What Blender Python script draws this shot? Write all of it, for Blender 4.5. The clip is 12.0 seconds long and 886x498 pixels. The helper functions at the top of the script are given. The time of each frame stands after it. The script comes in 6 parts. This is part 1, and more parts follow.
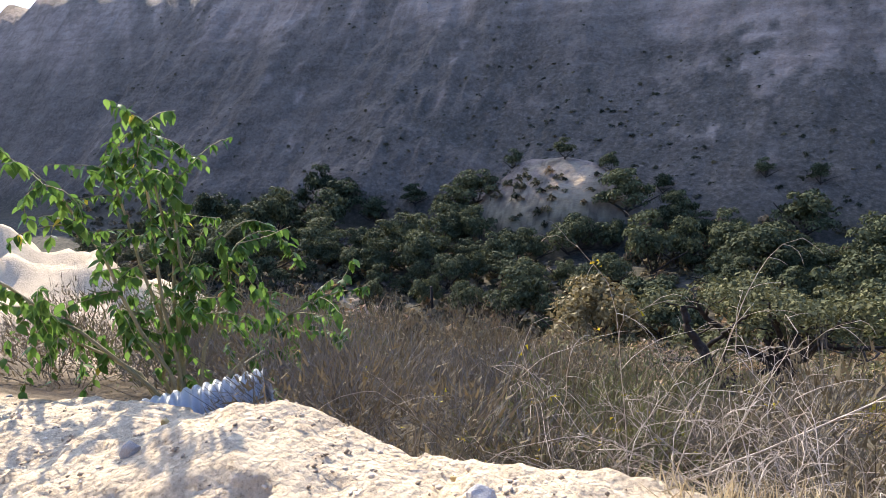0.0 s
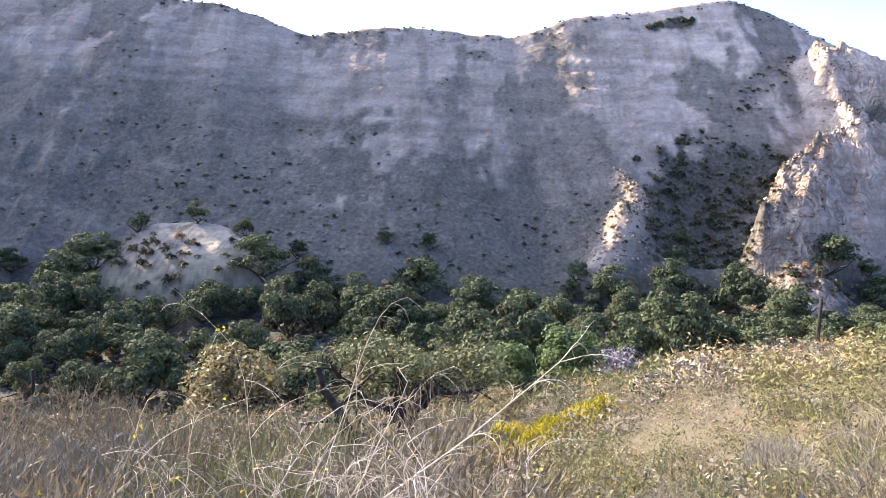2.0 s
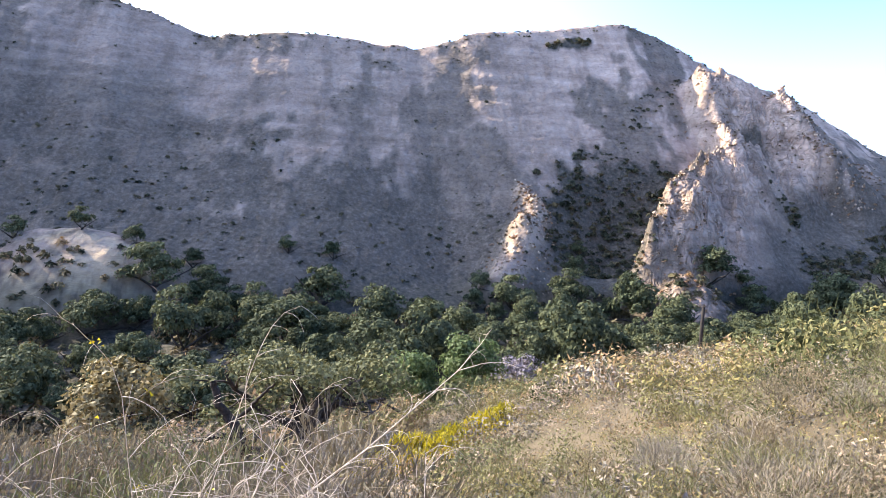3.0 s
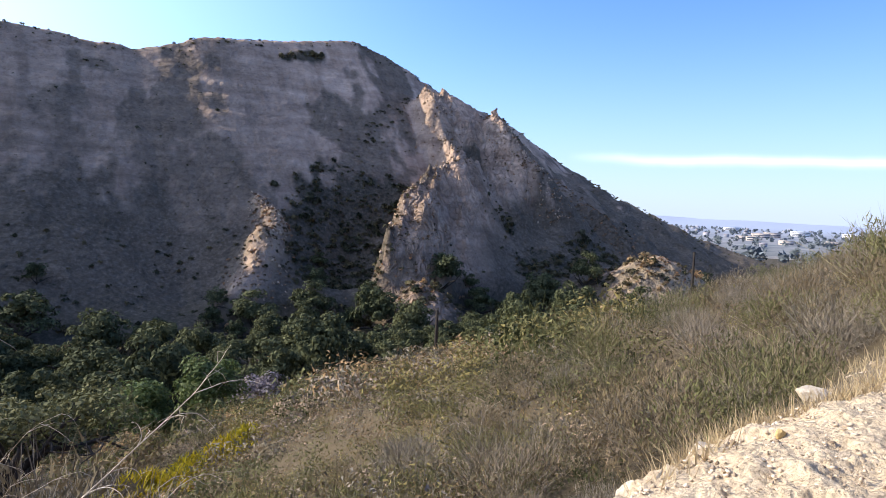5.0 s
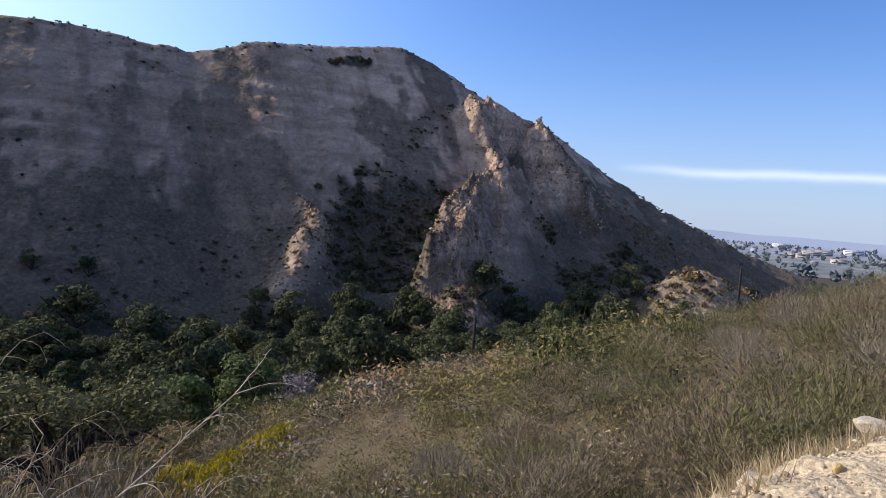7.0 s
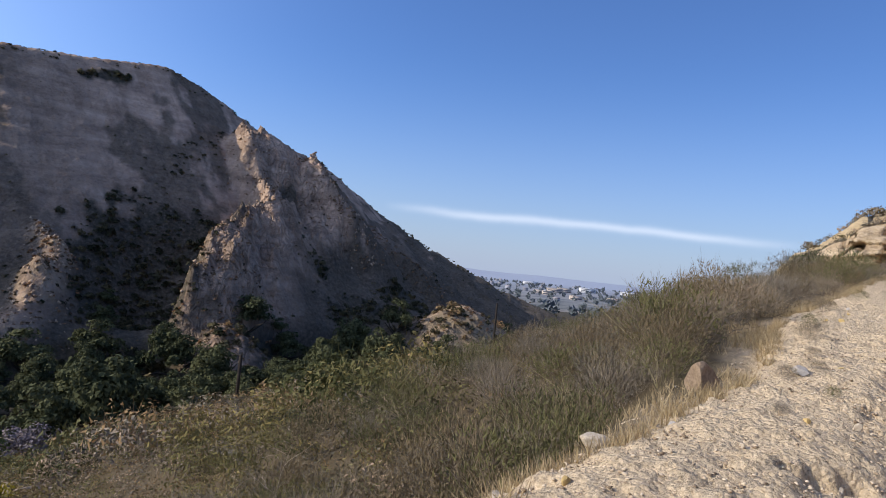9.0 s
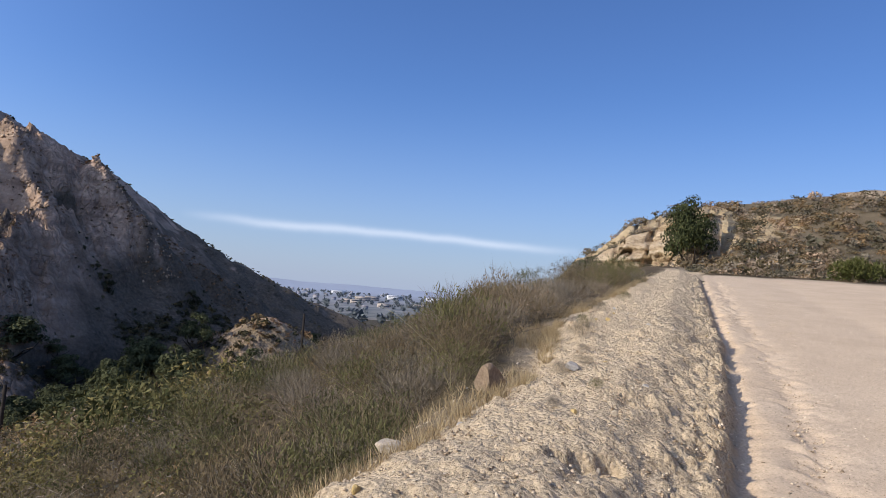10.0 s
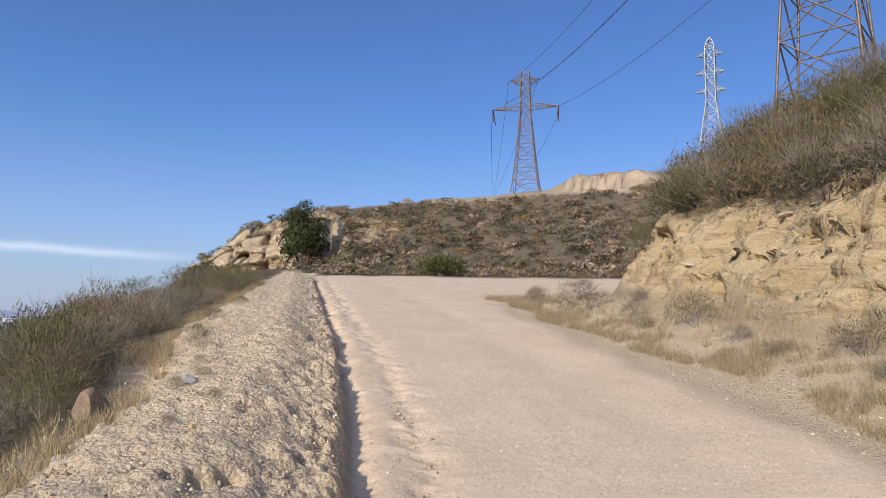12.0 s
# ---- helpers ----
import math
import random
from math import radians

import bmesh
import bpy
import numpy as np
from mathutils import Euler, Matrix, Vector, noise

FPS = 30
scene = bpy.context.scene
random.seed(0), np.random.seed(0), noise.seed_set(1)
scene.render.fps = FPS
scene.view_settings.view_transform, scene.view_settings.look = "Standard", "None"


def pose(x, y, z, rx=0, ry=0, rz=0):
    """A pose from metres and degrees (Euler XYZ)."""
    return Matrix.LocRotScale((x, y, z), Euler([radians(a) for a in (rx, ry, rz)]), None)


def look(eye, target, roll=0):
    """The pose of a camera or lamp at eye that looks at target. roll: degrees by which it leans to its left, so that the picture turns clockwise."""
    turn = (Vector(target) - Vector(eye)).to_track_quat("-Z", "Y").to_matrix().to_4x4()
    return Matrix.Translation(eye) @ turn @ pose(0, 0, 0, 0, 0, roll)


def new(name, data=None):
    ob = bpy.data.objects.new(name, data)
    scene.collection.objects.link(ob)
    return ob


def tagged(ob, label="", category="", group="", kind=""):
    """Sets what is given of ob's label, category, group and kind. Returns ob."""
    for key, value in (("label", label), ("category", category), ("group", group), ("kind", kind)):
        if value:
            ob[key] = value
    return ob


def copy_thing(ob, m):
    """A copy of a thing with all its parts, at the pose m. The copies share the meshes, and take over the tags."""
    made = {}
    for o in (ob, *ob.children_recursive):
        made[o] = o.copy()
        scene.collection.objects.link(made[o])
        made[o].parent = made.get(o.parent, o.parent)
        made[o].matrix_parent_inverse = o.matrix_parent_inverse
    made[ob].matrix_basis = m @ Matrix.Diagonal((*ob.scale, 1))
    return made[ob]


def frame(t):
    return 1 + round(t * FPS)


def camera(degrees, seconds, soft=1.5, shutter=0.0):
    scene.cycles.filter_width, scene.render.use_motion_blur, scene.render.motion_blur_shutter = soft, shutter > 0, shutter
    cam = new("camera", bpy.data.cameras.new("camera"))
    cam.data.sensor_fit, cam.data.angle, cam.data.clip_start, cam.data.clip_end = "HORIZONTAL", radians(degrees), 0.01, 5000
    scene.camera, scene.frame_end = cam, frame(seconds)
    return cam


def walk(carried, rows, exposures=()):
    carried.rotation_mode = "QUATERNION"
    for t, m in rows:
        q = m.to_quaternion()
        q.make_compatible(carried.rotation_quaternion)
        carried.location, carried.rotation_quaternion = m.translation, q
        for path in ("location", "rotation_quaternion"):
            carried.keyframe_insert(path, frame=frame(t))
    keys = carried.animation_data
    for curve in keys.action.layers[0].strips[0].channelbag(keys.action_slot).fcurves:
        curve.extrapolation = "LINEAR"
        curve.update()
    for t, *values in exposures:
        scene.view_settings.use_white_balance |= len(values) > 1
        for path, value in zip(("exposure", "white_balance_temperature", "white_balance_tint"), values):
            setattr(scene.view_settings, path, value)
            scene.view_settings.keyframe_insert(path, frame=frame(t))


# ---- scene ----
FOV = 67.57
cam = camera(FOV, 12.0, soft=0.6, shutter=0.0)
# seconds, x, y, z, yaw, pitch, roll
PATH = [
    (0.0, -0.035, -0.015, 1.642, 28.00, -12.09, 2.84),
    (0.5, -0.012, -0.015, 1.644, 21.77, -12.45, 2.38),
    (1.0, -0.002, -0.016, 1.644, 11.99, -11.77, 1.80),
    (1.5, 0.015, -0.003, 1.643, 4.07, -8.46, 0.50),
    (2.0, 0.022, -0.013, 1.638, -2.44, -6.86, -1.19),
    (2.5, 0.052, 0.037, 1.620, -7.66, -6.72, -1.32),
    (2.7, 0.060, 0.043, 1.621, -9.25, -6.01, -1.88),
    (4.3, 0.063, 0.034, 1.612, -16.43, -5.90, -0.39),
    (4.5, 0.063, 0.032, 1.611, -21.44, -4.86, -0.38),
    (5.0, 0.066, 0.030, 1.607, -32.88, -3.79, -2.33),
    (5.5, 0.068, 0.047, 1.614, -35.21, -2.46, -3.25),
    (6.0, 0.070, 0.068, 1.638, -34.17, 0.20, -4.08),
    (6.5, 0.067, 0.081, 1.628, -30.42, -3.02, -3.24),
    (6.7, 0.069, 0.081, 1.626, -28.84, -3.51, -3.88),
    (8.3, 0.092, 0.088, 1.608, -38.48, -1.19, -4.65),
    (8.5, 0.098, 0.081, 1.609, -40.51, -0.82, -4.49),
    (9.0, 0.118, 0.058, 1.613, -48.87, 1.25, -5.54),
    (9.5, 0.137, 0.013, 1.647, -60.56, 3.45, -4.50),
    (10.0, 0.112, -0.048, 1.643, -65.40, 3.42, -4.19),
    (10.5, 0.111, -0.088, 1.651, -68.97, 3.72, -4.21),
    (11.0, 0.086, -0.114, 1.643, -73.18, 1.96, -1.05),
    (11.5, 0.095, -0.101, 1.658, -87.81, 0.83, 1.03),
    (12.0, 0.080, -0.063, 1.661, -97.48, 4.96, -0.17),
]
# seconds, stops
EXPOSURES = [(0.0, 1.78), (1.0, 2.6), (1.5, 2.65), (2.5, 2.5), (4.3, 2.28), (4.7, 1.72), (5.2, 0.95), (6.0, 0.58), (6.5, 0.66), (8.5, 0.48), (9.5, 0.36), (11.0, 0.32), (12.0, 0.36)]
walk(cam, [(t, pose(x, y, z, 90 + p, r, w)) for t, x, y, z, w, p, r in PATH], EXPOSURES)

# ---- light ----
SUN_AZ, SUN_EL = 52.0, 28.5  # degrees left of +y, degrees up
SUN_DIR = Vector((-math.sin(radians(SUN_AZ)) * math.cos(radians(SUN_EL)), math.cos(radians(SUN_AZ)) * math.cos(radians(SUN_EL)), math.sin(radians(SUN_EL))))
world = bpy.data.worlds.new("sky")
scene.world = world
world.use_nodes = True
wn, wl = world.node_tree.nodes, world.node_tree.links
sky = wn.new("ShaderNodeTexSky")
sky.sky_type = "NISHITA"
sky.sun_disc = False
sky.sun_elevation = radians(SUN_EL)
sky.sun_rotation = radians(-SUN_AZ)
sky.air_density, sky.dust_density, sky.ozone_density = 1.0, 0.3, 3.0
wc = wn.new("ShaderNodeTexCoord").outputs["Generated"]


def wmath(op, a, b=0.0):
    m = wn.new("ShaderNodeMath")
    m.operation = op
    for sock, v in zip(m.inputs, (a, b)):
        if isinstance(v, (int, float)):
            sock.default_value = v
        else:
            wl.new(v, sock)
    return m.outputs[0]


def wdot(v):
    m = wn.new("ShaderNodeVectorMath")
    m.operation = "DOT_PRODUCT"
    wl.new(wc, m.inputs[0])
    m.inputs[1].default_value = v
    return m.outputs["Value"]


def wmix(fac, a, b, mode="MIX"):
    m = wn.new("ShaderNodeMix")
    m.data_type, m.blend_type = "RGBA", mode
    wl.new(fac, m.inputs[0]) if not isinstance(fac, float) else None
    if isinstance(fac, float):
        m.inputs[0].default_value = fac
    for sock, v in ((m.inputs[6], a), (m.inputs[7], b)):
        if isinstance(v, tuple):
            sock.default_value = (*v, 1)
        else:
            wl.new(v, sock)
    return m.outputs[2]


def direction(az, el):
    return Vector((-math.sin(radians(az)) * math.cos(radians(el)), math.cos(radians(az)) * math.cos(radians(el)), math.sin(radians(el))))


# clear blue above, a pale haze along the horizon, a bright glow round the sun, one thin streak of cloud
up = wmath("MAXIMUM", wdot((0, 0, 1)), 0.0)
toward = wmath("ADD", 0.84, wmath("MULTIPLY", wdot(SUN_DIR), 0.26))
clear = wmix(1.0, sky.outputs[0], (0.70, 0.91, 1.33), "MULTIPLY")
shade = wn.new("ShaderNodeVectorMath")
shade.operation = "SCALE"
wl.new(clear, shade.inputs[0])
wl.new(toward, shade.inputs["Scale"])
clear = shade.outputs[0]
haze = wmath("POWER", wmath("SUBTRACT", 1.0, wmath("MINIMUM", wmath("MULTIPLY", up, 3.2), 1.0)), 2.0)
sky_col = wmix(wmath("MULTIPLY", haze, 0.80), clear, (3.0, 3.5, 4.8))
glow = wmath("POWER", wmath("MAXIMUM", wdot(SUN_DIR), 0.0), 3.0)
sky_col = wmix(wmath("MULTIPLY", glow, 0.55), sky_col, (13.0, 13.5, 14.0))
CLOUD_A, CLOUD_B = direction(-47, 4.45), direction(-74, 3.95)
axis = CLOUD_A.cross(CLOUD_B).normalized()
wisp = wn.new("ShaderNodeTexNoise")
wisp.inputs["Scale"].default_value, wisp.inputs["Detail"].default_value = 9.0, 5.0
off = wmath("ADD", wdot(axis), wmath("MULTIPLY", wmath("SUBTRACT", wisp.outputs["Fac"], 0.5), 0.012))
band = wmath("POWER", 2.718, wmath("MULTIPLY", wmath("POWER", wmath("DIVIDE", off, 0.0058), 2.0), -1.0))
mid_cloud = (CLOUD_A + CLOUD_B).normalized()
along = wmath("MULTIPLY", wmath("SUBTRACT", wdot(mid_cloud), 0.955), 30.0)
along = wmath("MAXIMUM", wmath("MINIMUM", along, 1.0), 0.0)
cloud = wmath("MULTIPLY", wmath("MULTIPLY", band, along), 0.32)
sky_col = wmix(cloud, sky_col, (8.2, 8.4, 9.2))
wl.new(sky_col, wn["Background"].inputs["Color"])
wn["Background"].inputs["Strength"].default_value = 0.112
sun = new("sun", bpy.data.lights.new("sun", "SUN"))
sun.data.energy, sun.data.angle, sun.data.color = 3.3, radians(0.53), (1.0, 0.90, 0.76)
sun.matrix_world = look(SUN_DIR * 100, (0, 0, 0))

# ---- numeric noise ----
def lattice(ix, iy, seed):
    h = (ix.astype(np.int64) * 374761393 + iy.astype(np.int64) * 668265263 + seed * 974634777) & 0xFFFFFFFF
    h = ((h ^ (h >> 13)) * 1274126177) & 0xFFFFFFFF
    h = ((h ^ (h >> 16)) * 2246822519) & 0xFFFFFFFF
    return (h ^ (h >> 15)).astype(np.float64) / 4294967295.0


def vnoise(x, y, seed=0):
    ix, iy = np.floor(x), np.floor(y)
    fx, fy = x - ix, y - iy
    fx, fy = fx * fx * fx * (fx * (fx * 6 - 15) + 10), fy * fy * fy * (fy * (fy * 6 - 15) + 10)
    a, b = lattice(ix, iy, seed), lattice(ix + 1, iy, seed)
    c, d = lattice(ix, iy + 1, seed), lattice(ix + 1, iy + 1, seed)
    return (a + (b - a) * fx) * (1 - fy) + (c + (d - c) * fx) * fy


def fbm(x, y, octaves=4, seed=0, gain=0.5):
    s, amp, tot = 0.0, 1.0, 0.0
    for o in range(octaves):
        s = s + amp * (vnoise(x * 2 ** o + 17.3 * o, y * 2 ** o - 9.1 * o, seed + o) * 2 - 1)
        tot += amp
        amp *= gain
    return s / tot


def ridged(x, y, octaves=3, seed=0):
    s, amp, tot = 0.0, 1.0, 0.0
    for o in range(octaves):
        s = s + amp * (1 - np.abs(vnoise(x * 2 ** o + 5.7 * o, y * 2 ** o + 3.3 * o, seed + o) * 2 - 1))
        tot += amp
        amp *= 0.5
    return s / tot


def blocks(x, y, size, seed):
    """A random level for each of many irregular blocks."""
    px, py = x / size, y / size
    ix, iy = np.floor(px), np.floor(py)
    best, level = np.full(np.shape(px), 9.0), np.zeros(np.shape(px))
    for dx in (-1, 0, 1):
        for dy in (-1, 0, 1):
            cx, cy = ix + dx, iy + dy
            d = np.hypot(cx + lattice(cx, cy, seed) - px, cy + lattice(cx, cy, seed + 1) - py)
            near = d < best
            best, level = np.where(near, d, best), np.where(near, lattice(cx, cy, seed + 2), level)
    return level


def sstep(a, b, v):
    t = np.clip((v - a) / (b - a), 0, 1)
    return t * t * (3 - 2 * t)


def smax(a, b, k):
    h = np.clip(0.5 + 0.5 * (a - b) / k, 0, 1)
    return b + (a - b) * h + k * h * (1 - h)


def segdist(x, y, ax, ay, bx, by):
    """Distance to a segment, and how far along it."""
    t = np.clip(((x - ax) * (bx - ax) + (y - ay) * (by - ay)) / ((bx - ax) ** 2 + (by - ay) ** 2), 0, 1)
    return np.hypot(x - ax - t * (bx - ax), y - ay - t * (by - ay)), t


# ---- the lie of the land: road along +x, canyon and mountain towards +y, cut bank towards -y ----
CREST_X = [-700, -500, -330, -150, -80, -45, 5, 40, 68, 94, 132, 150, 168, 197, 223, 253, 290, 344, 393, 435, 480]
CREST_Z = [125, 104, 78, 70, 66.6, 56.3, 60, 56.8, 66, 70.3, 75.6, 71.2, 61.8, 53.6, 47, 33, 18, 1, -16.5, -29.5, -44]
CREST_Y, FOOT_Y = 285.0, 172.0
HILL_Y = [-60, -16, -5, 5.5, 14.8, 21.2, 24.6, 34, 60, 400]
HILL_Z = [21, 16.7, 15.8, 14.8, 11.4, 6.9, 3.1, -8, -40, -90]
PLAIN_Z = -46.0


def road_z(x):
    return np.where(x > 0, 0.095 * np.minimum(x, 34), 0.07 * np.maximum(x, -60))


def bank_end(y):
    return 17.0 + 1.3 * sstep(-6.6, -9.5, y) + 0.8 * np.clip(-8.5 - y, 0, 9)


def bank_depth(x, y):
    """How far inside the cut bank's outline a place lies."""
    edge = 0.35 * fbm(x * 0.45, y * 0.45, 3, 40)
    a, b, r = bank_end(y) - x + edge, -6.0 - y + edge, 2.2
    corner = r - np.hypot(np.maximum(r - a, 0), np.maximum(r - b, 0))
    return np.where((a < r) & (b < r), corner, np.minimum(a, b))


def bend(x):
    """How far the road's edge and the berm swing away as the road climbs."""
    return 0.08 * np.logaddexp(0, (np.asarray(x, float) - 7.5) / 1.2) * 1.2 * (1 - sstep(34, 44, x))


def berm_edge(x):
    return 2.2 - 0.42 * sstep(0.3, 2.0, x) + 0.65 * sstep(6.0, 9.5, x) + 0.35 * bend(x) + 0.22 * (vnoise(x * 0.6, x * 0 + 3, 5) - 0.5)


def height(x, y):
    x, y = np.asarray(x, float), np.asarray(y, float)
    d = np.hypot(x, y)
    r = road_z(x)
    ye = berm_edge(x)
    # road, rut and berm
    berm_h = (0.42 + 0.08 * fbm(x * 0.5, x * 0 + 1, 2, 7)) * (1 - sstep(26, 33, x))
    groove = 0.07 * fbm(x * 0.7, x * 0 + 8, 2, 11) + 0.11 * fbm(x * 3.5, y * 2.5, 3, 12, 0.7)
    yb = y - bend(x)
    inner = sstep(-0.02 + groove, 0.10 + groove, yb)
    wide = 0.42 * sstep(6.0, 9.5, x)
    prof = berm_h * (0.36 * inner + 0.64 * sstep(0.03, 0.90, yb)) * (1 - 0.42 * sstep(1.2 + wide, 2.2 + wide, yb))
    prof = prof + (0.17 * np.exp(-((x + 2.05) / 0.45) ** 2) + 0.12 * sstep(-4.8, -3.2, x) * (1 - sstep(-1.0, 0.2, x))) * np.exp(-((y - 1.95) / 0.55) ** 2)
    rut = -0.06 * np.exp(-((yb + 0.10 - groove) / 0.10) ** 2) - 0.03 * np.exp(-((yb + 0.62 - groove) / 0.16) ** 2) - 0.03 * np.exp(-((yb + 2.9) / 0.5) ** 2)
    z = r + prof + rut * (yb < 0.4)
    out = np.maximum(y - ye, 0)
    shelf = 2.0 * sstep(1.5, 14, x) * (1 - sstep(30, 60, x))
    out = np.maximum(out - shelf, 0) + 0.10 * np.minimum(out, shelf)
    lift = 0.105 * np.clip(x, -60, 130)
    blend = sstep(2, 25, out)
    slope_z = r * (1 - blend) + lift * blend + 0.24 - 0.37 * out - (0.35 + 0.55 * sstep(-3.5, -1.5, x) * sstep(9, 5, x)) * sstep(0, 1.5, out)
    slope_z = slope_z + 3.1 * np.exp(-(((x + 20) / 8) ** 2 + ((y - 9.5) / 4.8) ** 2) ** 1.4) * (1 + 0.45 * fbm(x * 0.5, y * 0.5, 4, 13))
    slope_z = slope_z - 1.3 * np.exp(-((x + 1) / 6.5) ** 2 - ((y - 20) / 8.5) ** 4)
    slope_z = slope_z + 2.4 * np.exp(-((x - 54) / 24) ** 2 - ((y - 80) / 24) ** 2)
    near = np.where(y > ye, slope_z, z)
    # shoulder and cut bank
    sh = np.clip((-4.5 - y) / 1.5, 0, 1)
    near = near + np.where((y < -4.5), 0.42 * sh ** 1.3 * (1 - sstep(17, 21, x)), 0)
    dep = bank_depth(x, y)
    top = 2.95 - 0.06 * x + 0.25 * fbm(x * 0.2, y * 0.2, 2, 21)
    face = top * np.clip(dep / 1.7, 0, 1) ** 0.85
    up = np.minimum(-6.0 - y, 2.6 * (bank_end(y) - x))
    near = near + np.where(dep > 0, face + 0.5 * np.maximum(up - 1.7, 0) * sstep(0.8, 2.6, dep) * (1 - sstep(20, 60, dep) * 0.5), 0)
    near = near + 1.9 * sstep(45, 62, x) * (1 - sstep(9, 17, y)) * sstep(-3, 4, y) * (x < 200)
    # hill at the road's bend
    near_k = np.clip(x / 90, 0.4, 1.0)
    hy = 1.65 + (np.interp(y / near_k, HILL_Y, HILL_Z) - 1.65) * near_k + 0.8 * fbm(x * 0.06, y * 0.06, 3, 31)
    broken = 2.5 * fbm(y * 0.1, x * 0.05, 2, 33) + 1.6 * fbm(y * 0.5, x * 0.2, 3, 35) + 3.0 * (ridged(y * 0.28, x * 0.05, 3, 37) - 0.6)
    cliff = sstep(0.5, 3.5, y)
    face_t = sstep(38, 96, x + broken) * (1 - cliff) + sstep(67, 80, x + 0.4 * broken) * cliff
    hill = np.where(x < 96, near + np.maximum(hy - near, 0) * face_t, hy + 0.165 * np.minimum(x - 96, 90) * sstep(4, -22, y))
    hill = hill + 3.4 * sstep(-42.6, -44.4, y + 1.6 * fbm(x * 0.3, y * 0.3, 3, 39)) * sstep(107, 111, x + 2.5 * fbm(y * 0.25, x * 0.2, 3, 38)) * sstep(160, 130, x) * sstep(-75, -52, y) * (1 + 0.25 * fbm(x * 0.12, y * 0.2, 3, 36))
    hill = hill + cliff * sstep(66, 70, x) * sstep(86, 80, x) * (0.6 * (blocks(x, y, 2.6, 331) - 0.5) + 0.7 * (blocks(x, y, 1.2, 341) - 0.5))
    hill = np.maximum(hill, -60)
    hill = hill * (1 - sstep(200, 420, x)) + PLAIN_Z * sstep(200, 420, x)
    hill = np.where(x > 36, hill, -90)
    back = 2 + 0.42 * np.maximum(-y - 22, 0) * (1 - 0.6 * sstep(60, 200, -y))
    back = np.where(x > 12, back * sstep(12, 40, x) + near * (1 - sstep(12, 40, x)), -90) * 1.0
    back = back * (1 - sstep(220, 450, x)) + PLAIN_Z * sstep(220, 450, x)
    near = near * (1 - sstep(150, 420, x)) + PLAIN_Z * sstep(150, 420, x)
    near = np.where(x > 36, smax(near, hill, 0.8), near)
    near = np.where((x > 14) & (y < -18), np.maximum(near, back), near)
    # valley floor
    floor = -37.5 + 0.012 * x + 2.5 * fbm(x * 0.02, y * 0.02, 3, 51)
    land = np.where(y > 10, smax(near, floor, 7.0), near)
    # knoll at the mountain's foot
    kd = np.hypot((x + 62) / 26, (y - 178) / 17)
    # mountain
    crest = np.interp(x, CREST_X, CREST_Z) + 1.4 * fbm(x * 0.06, x * 0 + 2, 3, 61) + 0.7 * (blocks(x, y, 5.0, 321) - 0.5)
    foot = FOOT_Y + 8 * fbm(x * 0.015, x * 0 + 4, 2, 63)
    t = (y - foot) / (CREST_Y - foot)
    tc = np.clip(t, 0, 1)
    shape = tc ** 1.22
    rise = np.maximum(crest + 37.5, 0)
    mount = -37.5 + rise * shape - 12 * np.maximum(-t, 0)
    env = np.clip(tc * 5, 0, 1) * np.clip((1 - tc) * 6, 0, 1) * np.clip(rise / 60, 0, 1)
    warp = 6 * fbm(x * 0.03, y * 0.03, 3, 71)
    ribs = ridged((x + warp) * 0.022, (y + warp) * 0.006, 3, 73) - 0.62
    calm = 1 - 0.72 * sstep(-110, -60, x) * (1 - sstep(200, 240, x))
    mount = mount + env * (calm * 10 * ribs + 4.0 * calm * fbm(x * 0.07, y * 0.05, 4, 75))
    mount = mount + env * calm ** 2 * (4.2 * (ridged(x * 0.05 + 0.02 * warp, y * 0.035, 3, 76) - 0.6) + 2.6 * (ridged(x * 0.15 + 0.03 * warp, y * 0.12, 3, 78) - 0.6))
    strata = mount * 0.16 + 0.4 * fbm(x * 0.03, y * 0.03, 2, 79)
    mount = mount + env * 0.8 * (np.abs(strata - np.floor(strata) - 0.5) * 2 - 0.5) * sstep(-10, 20, mount)
    # spurs, buttresses and knobs
    crag = 0.22 + 0 * x
    keep = np.clip(rise / 30, 0, 1)
    # hollow with a steep head between the spur and the buttress, and another beyond the spur
    mount = mount - keep * (10 * np.exp(-((x - 98 - 0.35 * (y - 210)) / 19) ** 2 - ((y - 210) / 17) ** 4) + 7 * np.exp(-((x - 40) / 17) ** 2 - ((y - 212) / 22) ** 4) + 8 * np.exp(-((x - 165) / 12) ** 2 - ((y - 228) / 13) ** 4))
    for ax, ay, bx, by, amp, w in SPURS:
        sd, st = segdist(x + 1.2 * fbm(y * 0.12, x * 0.1, 2, 81), y, ax, ay, bx, by)
        mount = mount + amp * np.exp(-(sd / w) ** 2) * keep * (1 + 0.2 * (ridged(x * 0.14, y * 0.14, 3, 89) - 0.6))
        crag = np.maximum(crag, 0.5 * np.exp(-(sd / (1.5 * w)) ** 2))
    for ys, xs, amp, reach in BUTTRESSES:
        off = x - np.interp(y, ys, xs) + 2.6 * fbm(x * 0.08, y * 0.08, 3, 85) + 2.0 * (ridged(x * 0.16, y * 0.16, 3, 87) - 0.6)
        span = sstep(ys[0] - 8, ys[0] + 6, y) * (1 - sstep(ys[-1] - 12, ys[-1] + 6, y))
        crag = np.maximum(crag, span * np.exp(-(off / 11) ** 2))
        mount = mount + amp * span * sstep(-7.0, 2.0, off) * (1 - sstep(8, reach, off)) * keep
